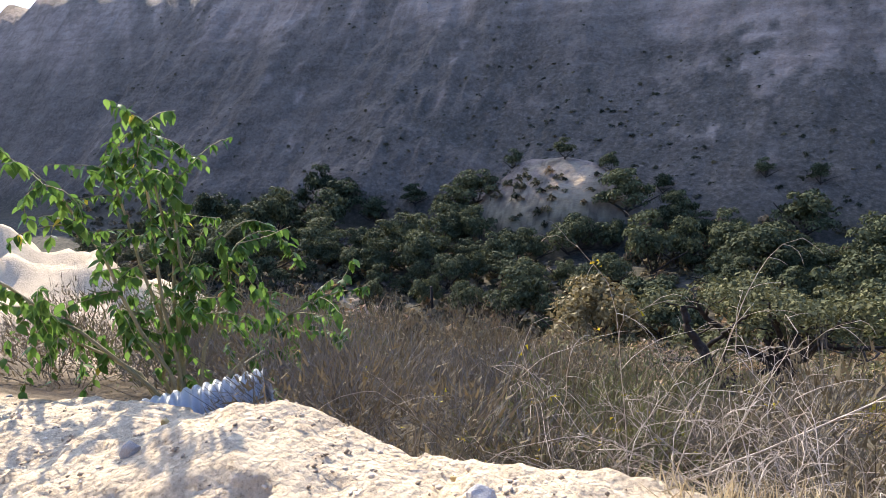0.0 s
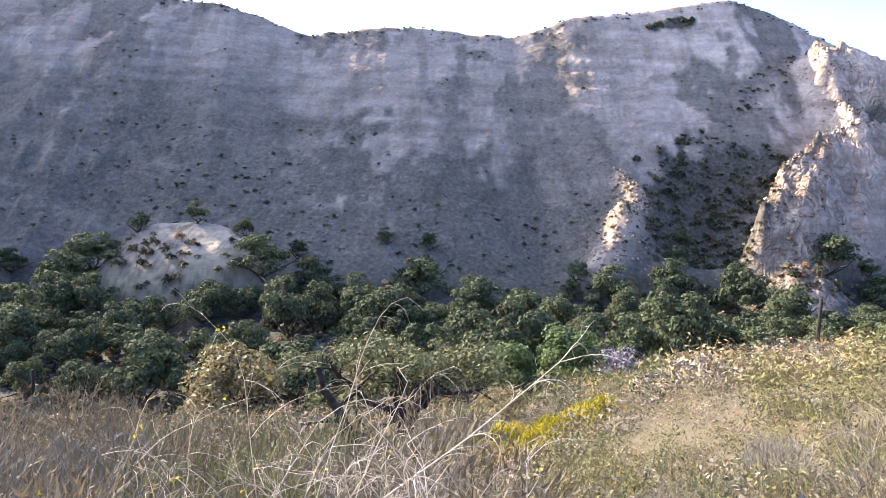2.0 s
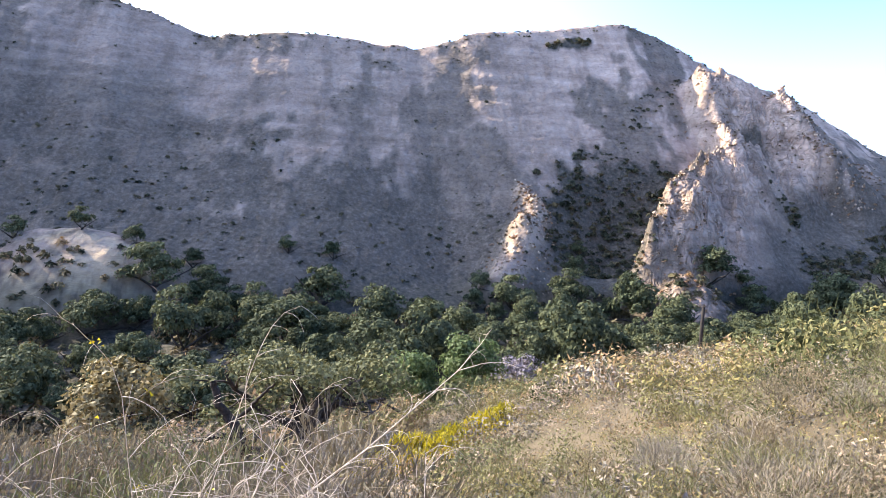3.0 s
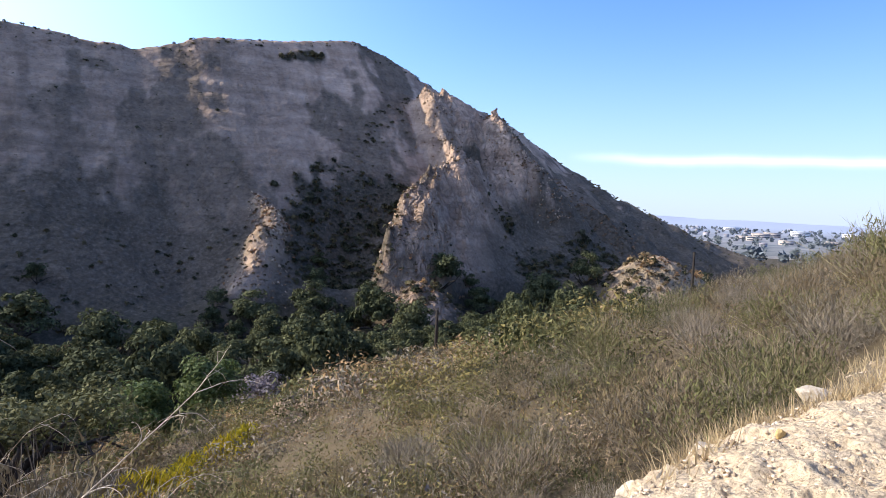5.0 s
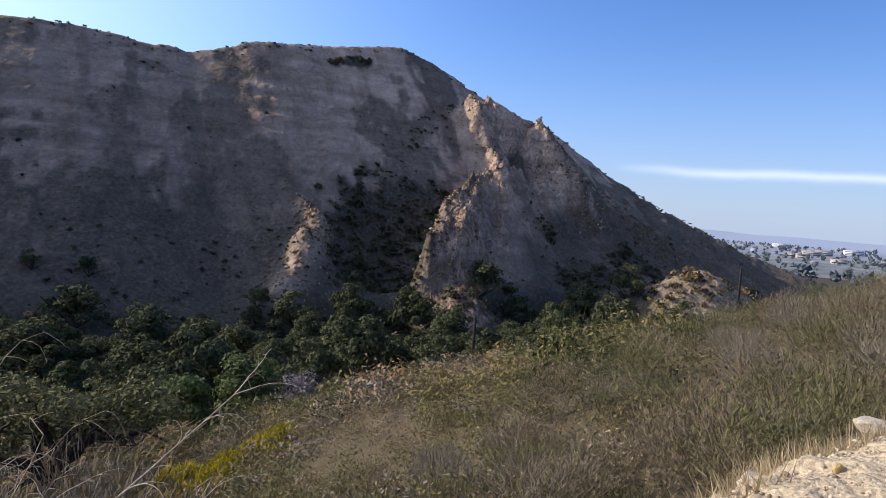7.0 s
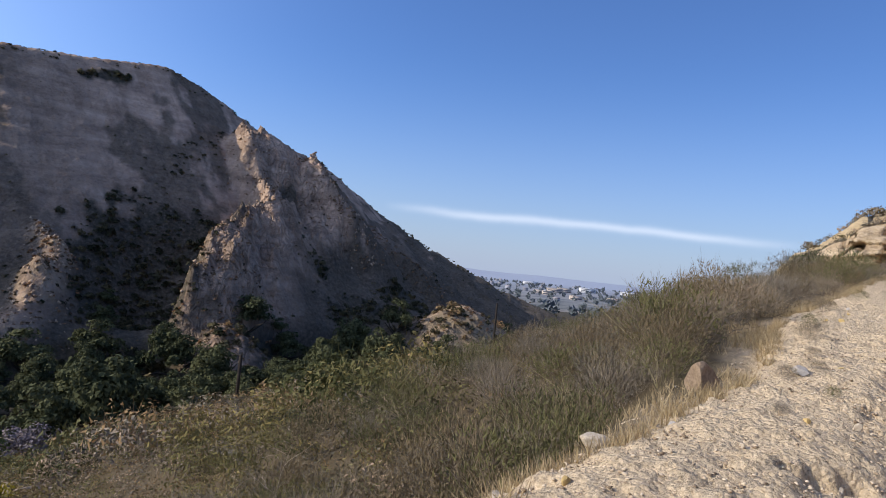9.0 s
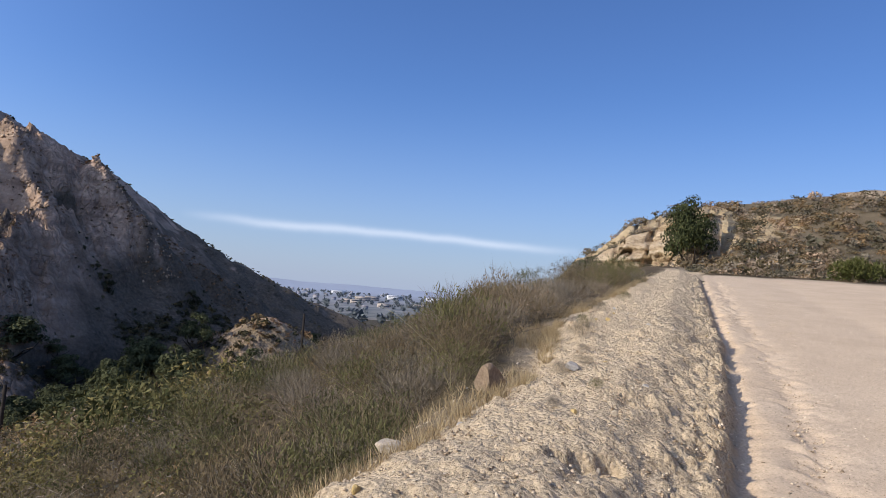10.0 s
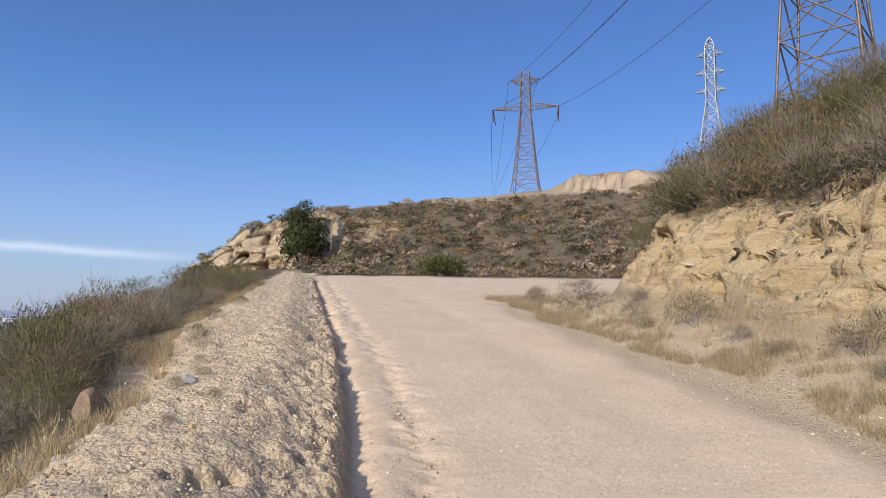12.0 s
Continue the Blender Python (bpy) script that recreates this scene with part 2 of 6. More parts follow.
    mount = mount + env * crag * (2.3 * (blocks(x + 0.5 * warp, y, 6.5, 301) - 0.5) + 1.8 * (blocks(x, y + 0.3 * warp, 3.2, 311) - 0.5))
    # broken rock of the great buttress: pillars, ledges and loose blocks
    body = buttress_body(x, y)
    mount = mount + keep * body * (7.0 * (blocks(x + 0.7 * warp, y * 0.6, 9.0, 401) - 0.5) + 4.6 * (blocks(x + 0.3 * warp, y * 0.7, 4.6, 411) - 0.5) + 2.0 * (blocks(x, y * 0.8, 2.3, 421) - 0.5))
    mount = np.where(y > CREST_Y, mount - 0.32 * (y - CREST_Y), mount)
    mount = mount + 14 * np.exp(-kd ** 4) + 0.8 * np.exp(-kd ** 2) * fbm(x * 0.15, y * 0.15, 3, 83)
    land = np.where(y > 60, smax(land, mount, 5.0), land)
    # fan of rubble under the great buttress
    land = land + (11 + 2.0 * fbm(x * 0.2, y * 0.2, 3, 461)) * np.exp(-(((x - 107) / 12) ** 2 + ((y - 174) / 10) ** 2) ** 1.1) * (y > 120)
    # dry knob before the mountain's far end
    knob = np.exp(-(((x - 206) / 27) ** 2 + ((y - 166) / 17) ** 2) ** 1.1)
    land = land + knob * (19 + 2.4 * fbm(x * 0.16, y * 0.16, 3, 431) + 0.8 * (blocks(x, y, 3.0, 441) - 0.5))
    # out to the plain
    far = sstep(480, 900, d)
    plain = PLAIN_Z + 3 * fbm(x * 0.003, y * 0.003, 2, 91)
    land = land * (1 - far) + plain * far
    land = land + sstep(3300, 4700, d) * (18 + 42 * fbm(x * 0.0011, y * 0.0011, 3, 93))
    return land


SPURS = [
    (69, 219, 72, 211, 2.2, 3.4), (72, 211, 65, 201, 4.6, 4.4), (65, 201, 54, 187, 6.4, 6.5),
    (113, 186, 118, 196, 9, 9), (196, 162, 212, 161, 0, 11), (105, 180, 106, 170, 0, 10.5),
    (-120, 265, -130, 200, 5, 22), (-200, 265, -215, 200, 5, 22),
]
BUTTRESSES = [
    ([186, 191.5, 200.5, 215, 223, 238, 247, 264], [100, 102.5, 110, 129.5, 149, 153.5, 151, 156], 19, 70),
    ([212, 220.5, 231, 239.5, 252], [196, 191, 186, 182, 186], 13, 34),
    ([205, 225, 250], [240, 230, 222], 6, 40),
]


def buttress_body(x, y):
    """The crags of the great buttress and of the outcrop beside it."""
    ys, xs = BUTTRESSES[0][:2]
    off = x - np.interp(y, ys, xs)
    a = sstep(-3, 4, off) * (1 - sstep(26, 46, off)) * sstep(182, 190, y) * (1 - sstep(262, 272, y))
    b = 0.7 * sstep(1.25, 0.8, np.hypot((x - 177) / 12, (y - 225) / 14)) * (1 - sstep(232, 242, y))
    return np.maximum(0.9 * a, b)


def scrub_patches(x, y, broad=0.9):
    """The hollows and streaks of the mountain that dark scrub fills."""
    ragged = 0.35 * fbm(x * 0.09, y * 0.09, 3, 451) + 0.25 * fbm(x * 0.3, y * 0.3, 2, 453)
    out = 0 * x
    for cx, cy, rx, ry in ((94, 208, 24, 21), (114, 222, 20, 9.5), (104, 278, 10, 2.6), (160, 217, 8, 13), (166, 229, 5, 9), (178, 195, 20, 7), (209, 203, 18, 6), (20, 205, 42, 24), (-60, 214, 90, 26)):
        wide = 0.45 if rx > 40 else 0.15
        out = np.maximum(out, (broad if rx > 40 else 1.0) * sstep(1.0 + wide, 1.0 - wide, np.hypot((x - cx) / rx, (y - cy) / ry) + ragged * (1 + 2 * wide)))
    d, t = segdist(x, y, 121, 246, 149, 264)
    return np.maximum(out, 0.5 * sstep(1.4, 0.5, d / (4.4 - 2.2 * t) + ragged))


def relief(x, y):
    """Fine lumps of dirt near the road."""
    near = 1 - sstep(14, 40, np.hypot(x, y))
    on_berm = sstep(0.05, 0.3, y) * (1 - sstep(2.6, 4.0, y)) * (x < 40)
    on_bank = sstep(0, 0.4, bank_depth(x, y)) * (1 - sstep(1.5, 2.4, bank_depth(x, y)))
    z = near * (on_berm * (0.045 * fbm(x * 1.6, y * 1.6, 3, 101) + 0.025 * fbm(x * 4.5, y * 4.5, 3, 103, 0.75) + 0.035 * (blocks(x, y, 0.16, 106) - 0.5) * sstep(1.1, 0.2, y - bend(x))) + 0.014 * fbm(x * 2.2, y * 2.2, 3, 105))
    rut = np.exp(-((y - bend(x) + 0.62 - 0.05 * fbm(x * 0.9, x * 0 + 8, 2, 11)) / 0.16) ** 2)
    z = z + near * rut * 0.035 * fbm(x * 4, y * 4, 2, 111, 0.6)
    for hx, hy, hr in ((3.80, 0.72, 0.08), (3.93, 0.60, 0.07), (3.72, 0.84, 0.05)):
        z = z - 0.17 * np.exp(-(np.hypot(x - hx, y - hy) / hr) ** 4)
    z = z + on_bank * (0.30 * fbm(x * 1.0, y * 2.0, 5, 107, 0.62) + 0.30 * (blocks(x, y * 2.2, 0.9, 351) - 0.5) + 0.16 * (blocks(x, y * 2.2, 0.4, 361) - 0.5))
    mid = sstep(8, 30, y) * (1 - sstep(160, 190, y))
    return z + mid * 0.35 * fbm(x * 0.25, y * 0.25, 3, 109)


def ground(x, y):
    x, y = np.asarray(x, float), np.asarray(y, float)
    return height(x, y) + relief(x, y)


def gz(x, y):
    return float(ground(np.array([x]), np.array([y]))[0])

# ---- materials ----
def material(name, rough=0.9):
    m = bpy.data.materials.new(name)
    m.use_nodes = True
    nt = m.node_tree
    b = nt.nodes["Principled BSDF"]
    b.inputs["Roughness"].default_value = rough
    b.inputs["Specular IOR Level"].default_value = 0.15
    return m, nt, b


def nnoise(nt, scale, detail=6, rough=0.6, vec=None):
    n = nt.nodes.new("ShaderNodeTexNoise")
    n.inputs["Scale"].default_value, n.inputs["Detail"].default_value, n.inputs["Roughness"].default_value = scale, detail, rough
    if vec is not None:
        nt.links.new(vec, n.inputs["Vector"])
    return n.outputs["Fac"]


def ramp(nt, fac, stops):
    r = nt.nodes.new("ShaderNodeValToRGB")
    while len(r.color_ramp.elements) < len(stops):
        r.color_ramp.elements.new(0.5)
    for e, (p, c) in zip(r.color_ramp.elements, stops):
        e.position, e.color = p, (*c, 1)
    nt.links.new(fac, r.inputs[0])
    return r.outputs[0]


def mixc(nt, fac, a, b, mode="MIX"):
    m = nt.nodes.new("ShaderNodeMix")
    m.data_type, m.blend_type = "RGBA", mode
    if isinstance(fac, (int, float)):
        m.inputs[0].default_value = fac
    else:
        nt.links.new(fac, m.inputs[0])
    for sock, v in ((m.inputs[6], a), (m.inputs[7], b)):
        if isinstance(v, tuple):
            sock.default_value = (*v, 1)
        else:
            nt.links.new(v, sock)
    return m.outputs[2]


def mathn(nt, op, a, b=0.0):
    m = nt.nodes.new("ShaderNodeMath")
    m.operation, m.use_clamp = op, False
    for sock, v in zip(m.inputs, (a, b)):
        if isinstance(v, (int, float)):
            sock.default_value = v
        else:
            nt.links.new(v, sock)
    return m.outputs[0]


def bump(nt, b, fac, strength, dist):
    n = nt.nodes.new("ShaderNodeBump")
    n.inputs["Strength"].default_value, n.inputs["Distance"].default_value = strength, dist
    nt.links.new(fac, n.inputs["Height"])
    nt.links.new(n.outputs[0], b.inputs["Normal"])


def attr(nt, name):
    a = nt.nodes.new("ShaderNodeAttribute")
    a.attribute_name = name
    return a.outputs["Fac"]


def land_material():
    m, nt, b = material("land", 0.95)
    b.inputs["Specular IOR Level"].default_value = 0.05
    pos = nt.nodes.new("ShaderNodeNewGeometry").outputs["Position"]
    fine = nnoise(nt, 9.0, 9, 0.74, pos)
    mid = nnoise(nt, 1.1, 6, 0.6, pos)
    big = nnoise(nt, 0.09, 6, 0.6, pos)
    dirt = mixc(nt, mid, ramp(nt, fine, [(0.25, (0.37, 0.28, 0.185)), (0.5, (0.595, 0.47, 0.32)), (0.75, (0.74, 0.595, 0.42))]), (0.615, 0.485, 0.33), "MIX")
    packed = mixc(nt, fine, ramp(nt, mid, [(0.3, (0.50, 0.375, 0.26)), (0.7, (0.66, 0.52, 0.375))]), (0.62, 0.485, 0.35))
    soil = mixc(nt, mid, ramp(nt, fine, [(0.3, (0.05, 0.038, 0.025)), (0.55, (0.10, 0.078, 0.05)), (0.8, (0.18, 0.14, 0.092))]), ramp(nt, big, [(0.35, (0.085, 0.072, 0.042)), (0.65, (0.16, 0.115, 0.078))]))
    clay = mixc(nt, mid, ramp(nt, fine, [(0.2, (0.38, 0.275, 0.15)), (0.5, (0.60, 0.465, 0.28)), (0.8, (0.74, 0.61, 0.41))]), ramp(nt, nnoise(nt, 0.45, 6, 0.65, pos), [(0.35, (0.50, 0.36, 0.19)), (0.65, (0.68, 0.55, 0.35))]))
    mp2 = nt.nodes.new("ShaderNodeMapping")
    mp2.inputs["Scale"].default_value = (0.7, 0.7, 4.5)
    nt.links.new(pos, mp2.inputs["Vector"])
    beds = nnoise(nt, 1.0, 8, 0.7, mp2.outputs[0])
    clay = mixc(nt, 0.55, clay, ramp(nt, beds, [(0.34, (0.52, 0.44, 0.36)), (0.5, (1.0, 1.0, 1.0)), (0.62, (1.16, 1.13, 1.08))]), "MULTIPLY")
    mp = nt.nodes.new("ShaderNodeMapping")
    mp.inputs["Scale"].default_value = (0.05, 0.05, 0.22)
    nt.links.new(pos, mp.inputs["Vector"])
    strata = nnoise(nt, 1.0, 7, 0.62, mp.outputs[0])
    grain = nnoise(nt, 0.35, 9, 0.62, pos)
    speck = nnoise(nt, 0.75, 10, 0.75, pos)
    rock = mixc(nt, 0.62, ramp(nt, grain, [(0.34, (0.35, 0.245, 0.18)), (0.5, (0.485, 0.35, 0.262)), (0.66, (0.60, 0.445, 0.335))]), ramp(nt, strata, [(0.34, (0.26, 0.182, 0.137)), (0.46, (0.43, 0.306, 0.23)), (0.54, (0.52, 0.378, 0.284)), (0.64, (0.65, 0.484, 0.372))]))
    mp3 = nt.nodes.new("ShaderNodeMapping")
    mp3.inputs["Scale"].default_value = (0.16, 0.03, 0.03)
    nt.links.new(pos, mp3.inputs["Vector"])
    wash = nnoise(nt, 1.0, 6, 0.6, mp3.outputs[0])
    rock = mixc(nt, 0.7, rock, ramp(nt, wash, [(0.36, (0.66, 0.64, 0.62)), (0.5, (1.0, 1.0, 1.0)), (0.64, (1.14, 1.12, 1.10))]), "MULTIPLY")
    rock = mixc(nt, 0.8, rock, ramp(nt, speck, [(0.32, (0.5, 0.47, 0.43)), (0.42, (0.94, 0.93, 0.92)), (0.7, (1.1, 1.1, 1.1))]), "MULTIPLY")
    warp = nt.nodes.new("ShaderNodeTexNoise")
    warp.inputs["Scale"].default_value, warp.inputs["Detail"].default_value = 0.12, 4.0
    nt.links.new(pos, warp.inputs["Vector"])
    shift = nt.nodes.new("ShaderNodeVectorMath")
    shift.operation = "MULTIPLY_ADD"
    nt.links.new(warp.outputs["Color"], shift.inputs[0])
    shift.inputs[1].default_value = (16.0, 16.0, 12.0)
    nt.links.new(pos, shift.inputs[2])
    cracks = []
    for size in (0.085, 0.3):
        vor = nt.nodes.new("ShaderNodeTexVoronoi")
        vor.feature = "DISTANCE_TO_EDGE"
        vor.inputs["Scale"].default_value = size
        tall = nt.nodes.new("ShaderNodeMapping")
        tall.inputs["Scale"].default_value = (1.3, 0.7, 0.6)
        nt.links.new(shift.outputs[0], tall.inputs["Vector"])
        nt.links.new(tall.outputs[0], vor.inputs["Vector"])
        cracks.append(vor.outputs["Distance"])
    joint = mathn(nt, "MINIMUM", mathn(nt, "MULTIPLY", cracks[0], 1.0), mathn(nt, "ADD", mathn(nt, "MULTIPLY", cracks[1], 0.8), 0.02))
    crag_c = mixc(nt, 1.0, rock, ramp(nt, joint, [(0.0, (0.74, 0.70, 0.66)), (0.04, (0.96, 0.94, 0.92)), (0.12, (1.22, 1.19, 1.16)), (0.4, (1.4, 1.35, 1.3))]), "MULTIPLY")
    rock = mixc(nt, attr(nt, "crag"), rock, crag_c)
    scrub = ramp(nt, speck, [(0.36, (0.036, 0.036, 0.026)), (0.48, (0.066, 0.06, 0.045)), (0.58, (0.108, 0.092, 0.07)), (0.68, (0.17, 0.14, 0.108))])
    col = soil
    for key, c in (("rock", rock), ("scrub", scrub), ("clay", clay), ("dirt", dirt), ("packed", packed)):
        col = mixc(nt, attr(nt, key), col, c)
    grit = ramp(nt, nnoise(nt, 42.0, 5, 0.75, pos), [(0.34, (0.50, 0.47, 0.44)), (0.44, (0.96, 0.95, 0.94)), (0.56, (1.06, 1.06, 1.06)), (0.66, (1.32, 1.32, 1.32))])
    col = mixc(nt, mathn(nt, "MAXIMUM", attr(nt, "dirt"), mathn(nt, "MULTIPLY", attr(nt, "packed"), 0.75)), col, mixc(nt, 1.0, col, grit, "MULTIPLY"))
    nt.links.new(col, b.inputs["Base Color"])
    rough_h = mathn(nt, "SUBTRACT", 0.05, mathn(nt, "MULTIPLY", attr(nt, "packed"), 0.033))
    h = mathn(nt, "ADD", mathn(nt, "MULTIPLY", fine, rough_h), mathn(nt, "MULTIPLY", mathn(nt, "ADD", mathn(nt, "MULTIPLY", speck, 0.5), mathn(nt, "MULTIPLY", nnoise(nt, 0.2, 8, 0.55, pos), 3.2)), attr(nt, "rock")))
    block = mathn(nt, "MULTIPLY", mathn(nt, "MINIMUM", joint, 0.2), 8.0)
    h = mathn(nt, "ADD", h, mathn(nt, "MULTIPLY", block, mathn(nt, "MULTIPLY", attr(nt, "crag"), attr(nt, "rock"))))
    cell = nt.nodes.new("ShaderNodeTexVoronoi")
    cell.inputs["Scale"].default_value = 30.0
    nt.links.new(pos, cell.inputs["Vector"])
    crumb = nnoise(nt, 55.0, 4, 0.7, pos)
    loose = mathn(nt, "MAXIMUM", attr(nt, "dirt"), attr(nt, "clay"))
    lump = mathn(nt, "SUBTRACT", mathn(nt, "MULTIPLY", crumb, 0.022), mathn(nt, "MULTIPLY", cell.outputs["Distance"], 0.03))
    h = mathn(nt, "ADD", h, mathn(nt, "MULTIPLY", lump, loose))
    crag = mathn(nt, "ADD", nnoise(nt, 2.2, 8, 0.68, pos), beds)
    h = mathn(nt, "ADD", h, mathn(nt, "MULTIPLY", crag, mathn(nt, "MULTIPLY", attr(nt, "clay"), 0.28)))
    bump(nt, b, h, 0.8, 1.0)
    return m


def leaf_material(name, dark, mid, light, spread=0.5, trans=0.25, rough=0.6):
    m, nt, b = material(name, rough)
    g = nt.nodes.new("ShaderNodeNewGeometry")
    obj = nt.nodes.new("ShaderNodeObjectInfo")
    c = ramp(nt, g.outputs["Random Per Island"], [(0.0, dark), (0.5, mid), (1.0, light)])
    tint = ramp(nt, mathn(nt, "ADD", attr(nt, "tone"), 0.5), [(0.0, (0.36, 0.42, 0.35)), (0.5, (1.0, 1.0, 1.0)), (1.0, (1.75, 1.45, 1.25))])
    c = mixc(nt, 1.0, c, tint, "MULTIPLY")
    tone = mixc(nt, 1.0, c, ramp(nt, obj.outputs["Random"], [(0.0, (1 - spread * 0.5, 1 - spread * 0.45, 1 - spread * 0.5)), (1.0, (1.15, 1.1, 1.0))]), "MULTIPLY")
    nt.links.new(tone, b.inputs["Base Color"])
    if trans:
        t = nt.nodes.new("ShaderNodeBsdfTranslucent")
        nt.links.new(tone, t.inputs["Color"])
        mx = nt.nodes.new("ShaderNodeMixShader")
        mx.inputs[0].default_value = trans
        nt.links.new(b.outputs[0], mx.inputs[1])
        nt.links.new(t.outputs[0], mx.inputs[2])
        nt.links.new(mx.outputs[0], nt.nodes["Material Output"].inputs["Surface"])
    return m


def plain_material(name, a, c, scale=6.0, rough=0.8, metal=0.0, bumpy=0.2):
    m, nt, b = material(name, rough)
    co = nt.nodes.new("ShaderNodeTexCoord").outputs["Object"]
    f = nnoise(nt, scale, 7, 0.65, co)
    nt.links.new(ramp(nt, f, [(0.3, a), (0.7, c)]), b.inputs["Base Color"])
    b.inputs["Metallic"].default_value = metal
    if bumpy:
        bump(nt, b, f, bumpy, 0.05)
    return m


LAND = land_material()
OAK = leaf_material("oak leaves", (0.045, 0.053, 0.026), (0.085, 0.095, 0.048), (0.14, 0.15, 0.08), 0.7, 0.2, 0.85)
OAK_NEAR = leaf_material("grey green oak leaves", (0.055, 0.06, 0.028), (0.105, 0.11, 0.052), (0.18, 0.175, 0.09), 0.2, 0.15, 0.8)
WILLOW = leaf_material("fresh green leaves", (0.05, 0.075, 0.024), (0.088, 0.12, 0.04), (0.14, 0.172, 0.068), 0.3)
AUTUMN = leaf_material("autumn leaves", (0.15, 0.11, 0.045), (0.25, 0.19, 0.085), (0.35, 0.28, 0.14), 0.3)
OAK_DARK = leaf_material("dark evergreen leaves", (0.022, 0.03, 0.012), (0.045, 0.055, 0.022), (0.085, 0.095, 0.04), 0.2, 0.08, 0.8)
OLIVE_BUSH = leaf_material("olive green leaves", (0.05, 0.058, 0.018), (0.09, 0.10, 0.03), (0.14, 0.145, 0.05), 0.2, 0.12, 0.8)
RUST = leaf_material("rust coloured dry leaves", (0.15, 0.07, 0.03), (0.27, 0.14, 0.06), (0.36, 0.21, 0.10), 0.3)
LILAC = leaf_material("pale leafless twigs", (0.12, 0.10, 0.105), (0.20, 0.165, 0.175), (0.29, 0.245, 0.25), 0.1, 0.0)
MUSTARD = leaf_material("yellow green leaves", (0.19, 0.165, 0.012), (0.34, 0.28, 0.015), (0.48, 0.39, 0.03), 0.2)
BRUSH = leaf_material("dry sage brush", (0.1388, 0.1092, 0.0671), (0.178, 0.14, 0.086), (0.2278, 0.1792, 0.1101), 0.35, 0.15, 0.85)
BRUSH_GREEN = leaf_material("olive chamise", (0.0998, 0.0991, 0.0452), (0.128, 0.127, 0.058), (0.1638, 0.1626, 0.0742), 0.35, 0.15, 0.85)
BRUSH_GREY = leaf_material("grey dead brush", (0.17, 0.1459, 0.1186), (0.218, 0.187, 0.152), (0.279, 0.2394, 0.1946), 0.3, 0.0, 0.9)
MOUNTAIN_BRUSH = leaf_material("dark mountain scrub", (0.0585, 0.0562, 0.0335), (0.075, 0.072, 0.043), (0.096, 0.0922, 0.055), 0.3, 0.1, 0.9)
STRAW = leaf_material("dry grass", (0.30, 0.225, 0.13), (0.45, 0.35, 0.21), (0.58, 0.47, 0.30), 0.2, 0.3, 0.8)
TOBACCO = leaf_material("tobacco tree leaves", (0.05, 0.1, 0.022), (0.09, 0.175, 0.036), (0.16, 0.26, 0.06), 0.3, 0.45, 0.45)
YELLOWED = leaf_material("yellowed leaves", (0.40, 0.30, 0.03), (0.55, 0.45, 0.05), (0.65, 0.58, 0.12), 0.2, 0.45, 0.5)
STEM = plain_material("green brown stem", (0.20, 0.17, 0.09), (0.33, 0.29, 0.17), 12)
SHRUBWOOD = plain_material("grey brown shrub wood", (0.09, 0.07, 0.052), (0.19, 0.155, 0.12), 14)
DEADWOOD = plain_material("bleached dead twigs", (0.34, 0.27, 0.20), (0.58, 0.49, 0.39), 14)
BARK = plain_material("dark oak bark", (0.025, 0.02, 0.016), (0.075, 0.06, 0.048), 5, 0.95)
STONE = plain_material("pale sandstone", (0.36, 0.29, 0.21), (0.60, 0.52, 0.41), 7, 0.9)
STONE_GREY = plain_material("grey stone", (0.30, 0.27, 0.24), (0.52, 0.48, 0.43), 9, 0.9)
STONE_BROWN = plain_material("brown weathered rock", (0.20, 0.145, 0.10), (0.40, 0.30, 0.21), 7, 0.9)
STONE_OCHRE = plain_material("ochre stone", (0.40, 0.28, 0.10), (0.58, 0.44, 0.22), 9, 0.9)
RUSTY = plain_material("rusted galvanised steel", (0.16, 0.11, 0.085), (0.34, 0.27, 0.23), 1.2, 0.6, 0.5, 0)
GALV = plain_material("galvanised steel", (0.38, 0.40, 0.42), (0.52, 0.54, 0.56), 1.0, 0.5, 0.3, 0)
PIPE = plain_material("zinc coated pipe", (0.30, 0.305, 0.31), (0.52, 0.525, 0.53), 3.0, 0.5, 0.35, 0.05)
WIRE = plain_material("dark cable", (0.03, 0.03, 0.035), (0.06, 0.06, 0.065), 2, 0.6, 0, 0)
GLASSY = plain_material("brown insulator glaze", (0.05, 0.035, 0.03), (0.10, 0.07, 0.05), 4, 0.3, 0, 0)
POLEWOOD = plain_material("tarred wooden pole", (0.018, 0.015, 0.013), (0.05, 0.04, 0.032), 4, 0.9)
WHITEWALL = plain_material("white wall", (0.66, 0.66, 0.68), (0.80, 0.80, 0.80), 0.02, 0.8, 0, 0)
TANWALL = plain_material("tan wall", (0.42, 0.36, 0.31), (0.58, 0.50, 0.44), 0.02, 0.8, 0, 0)
PANE = plain_material("dark window", (0.05, 0.06, 0.08), (0.10, 0.11, 0.14), 0.05, 0.3, 0, 0)


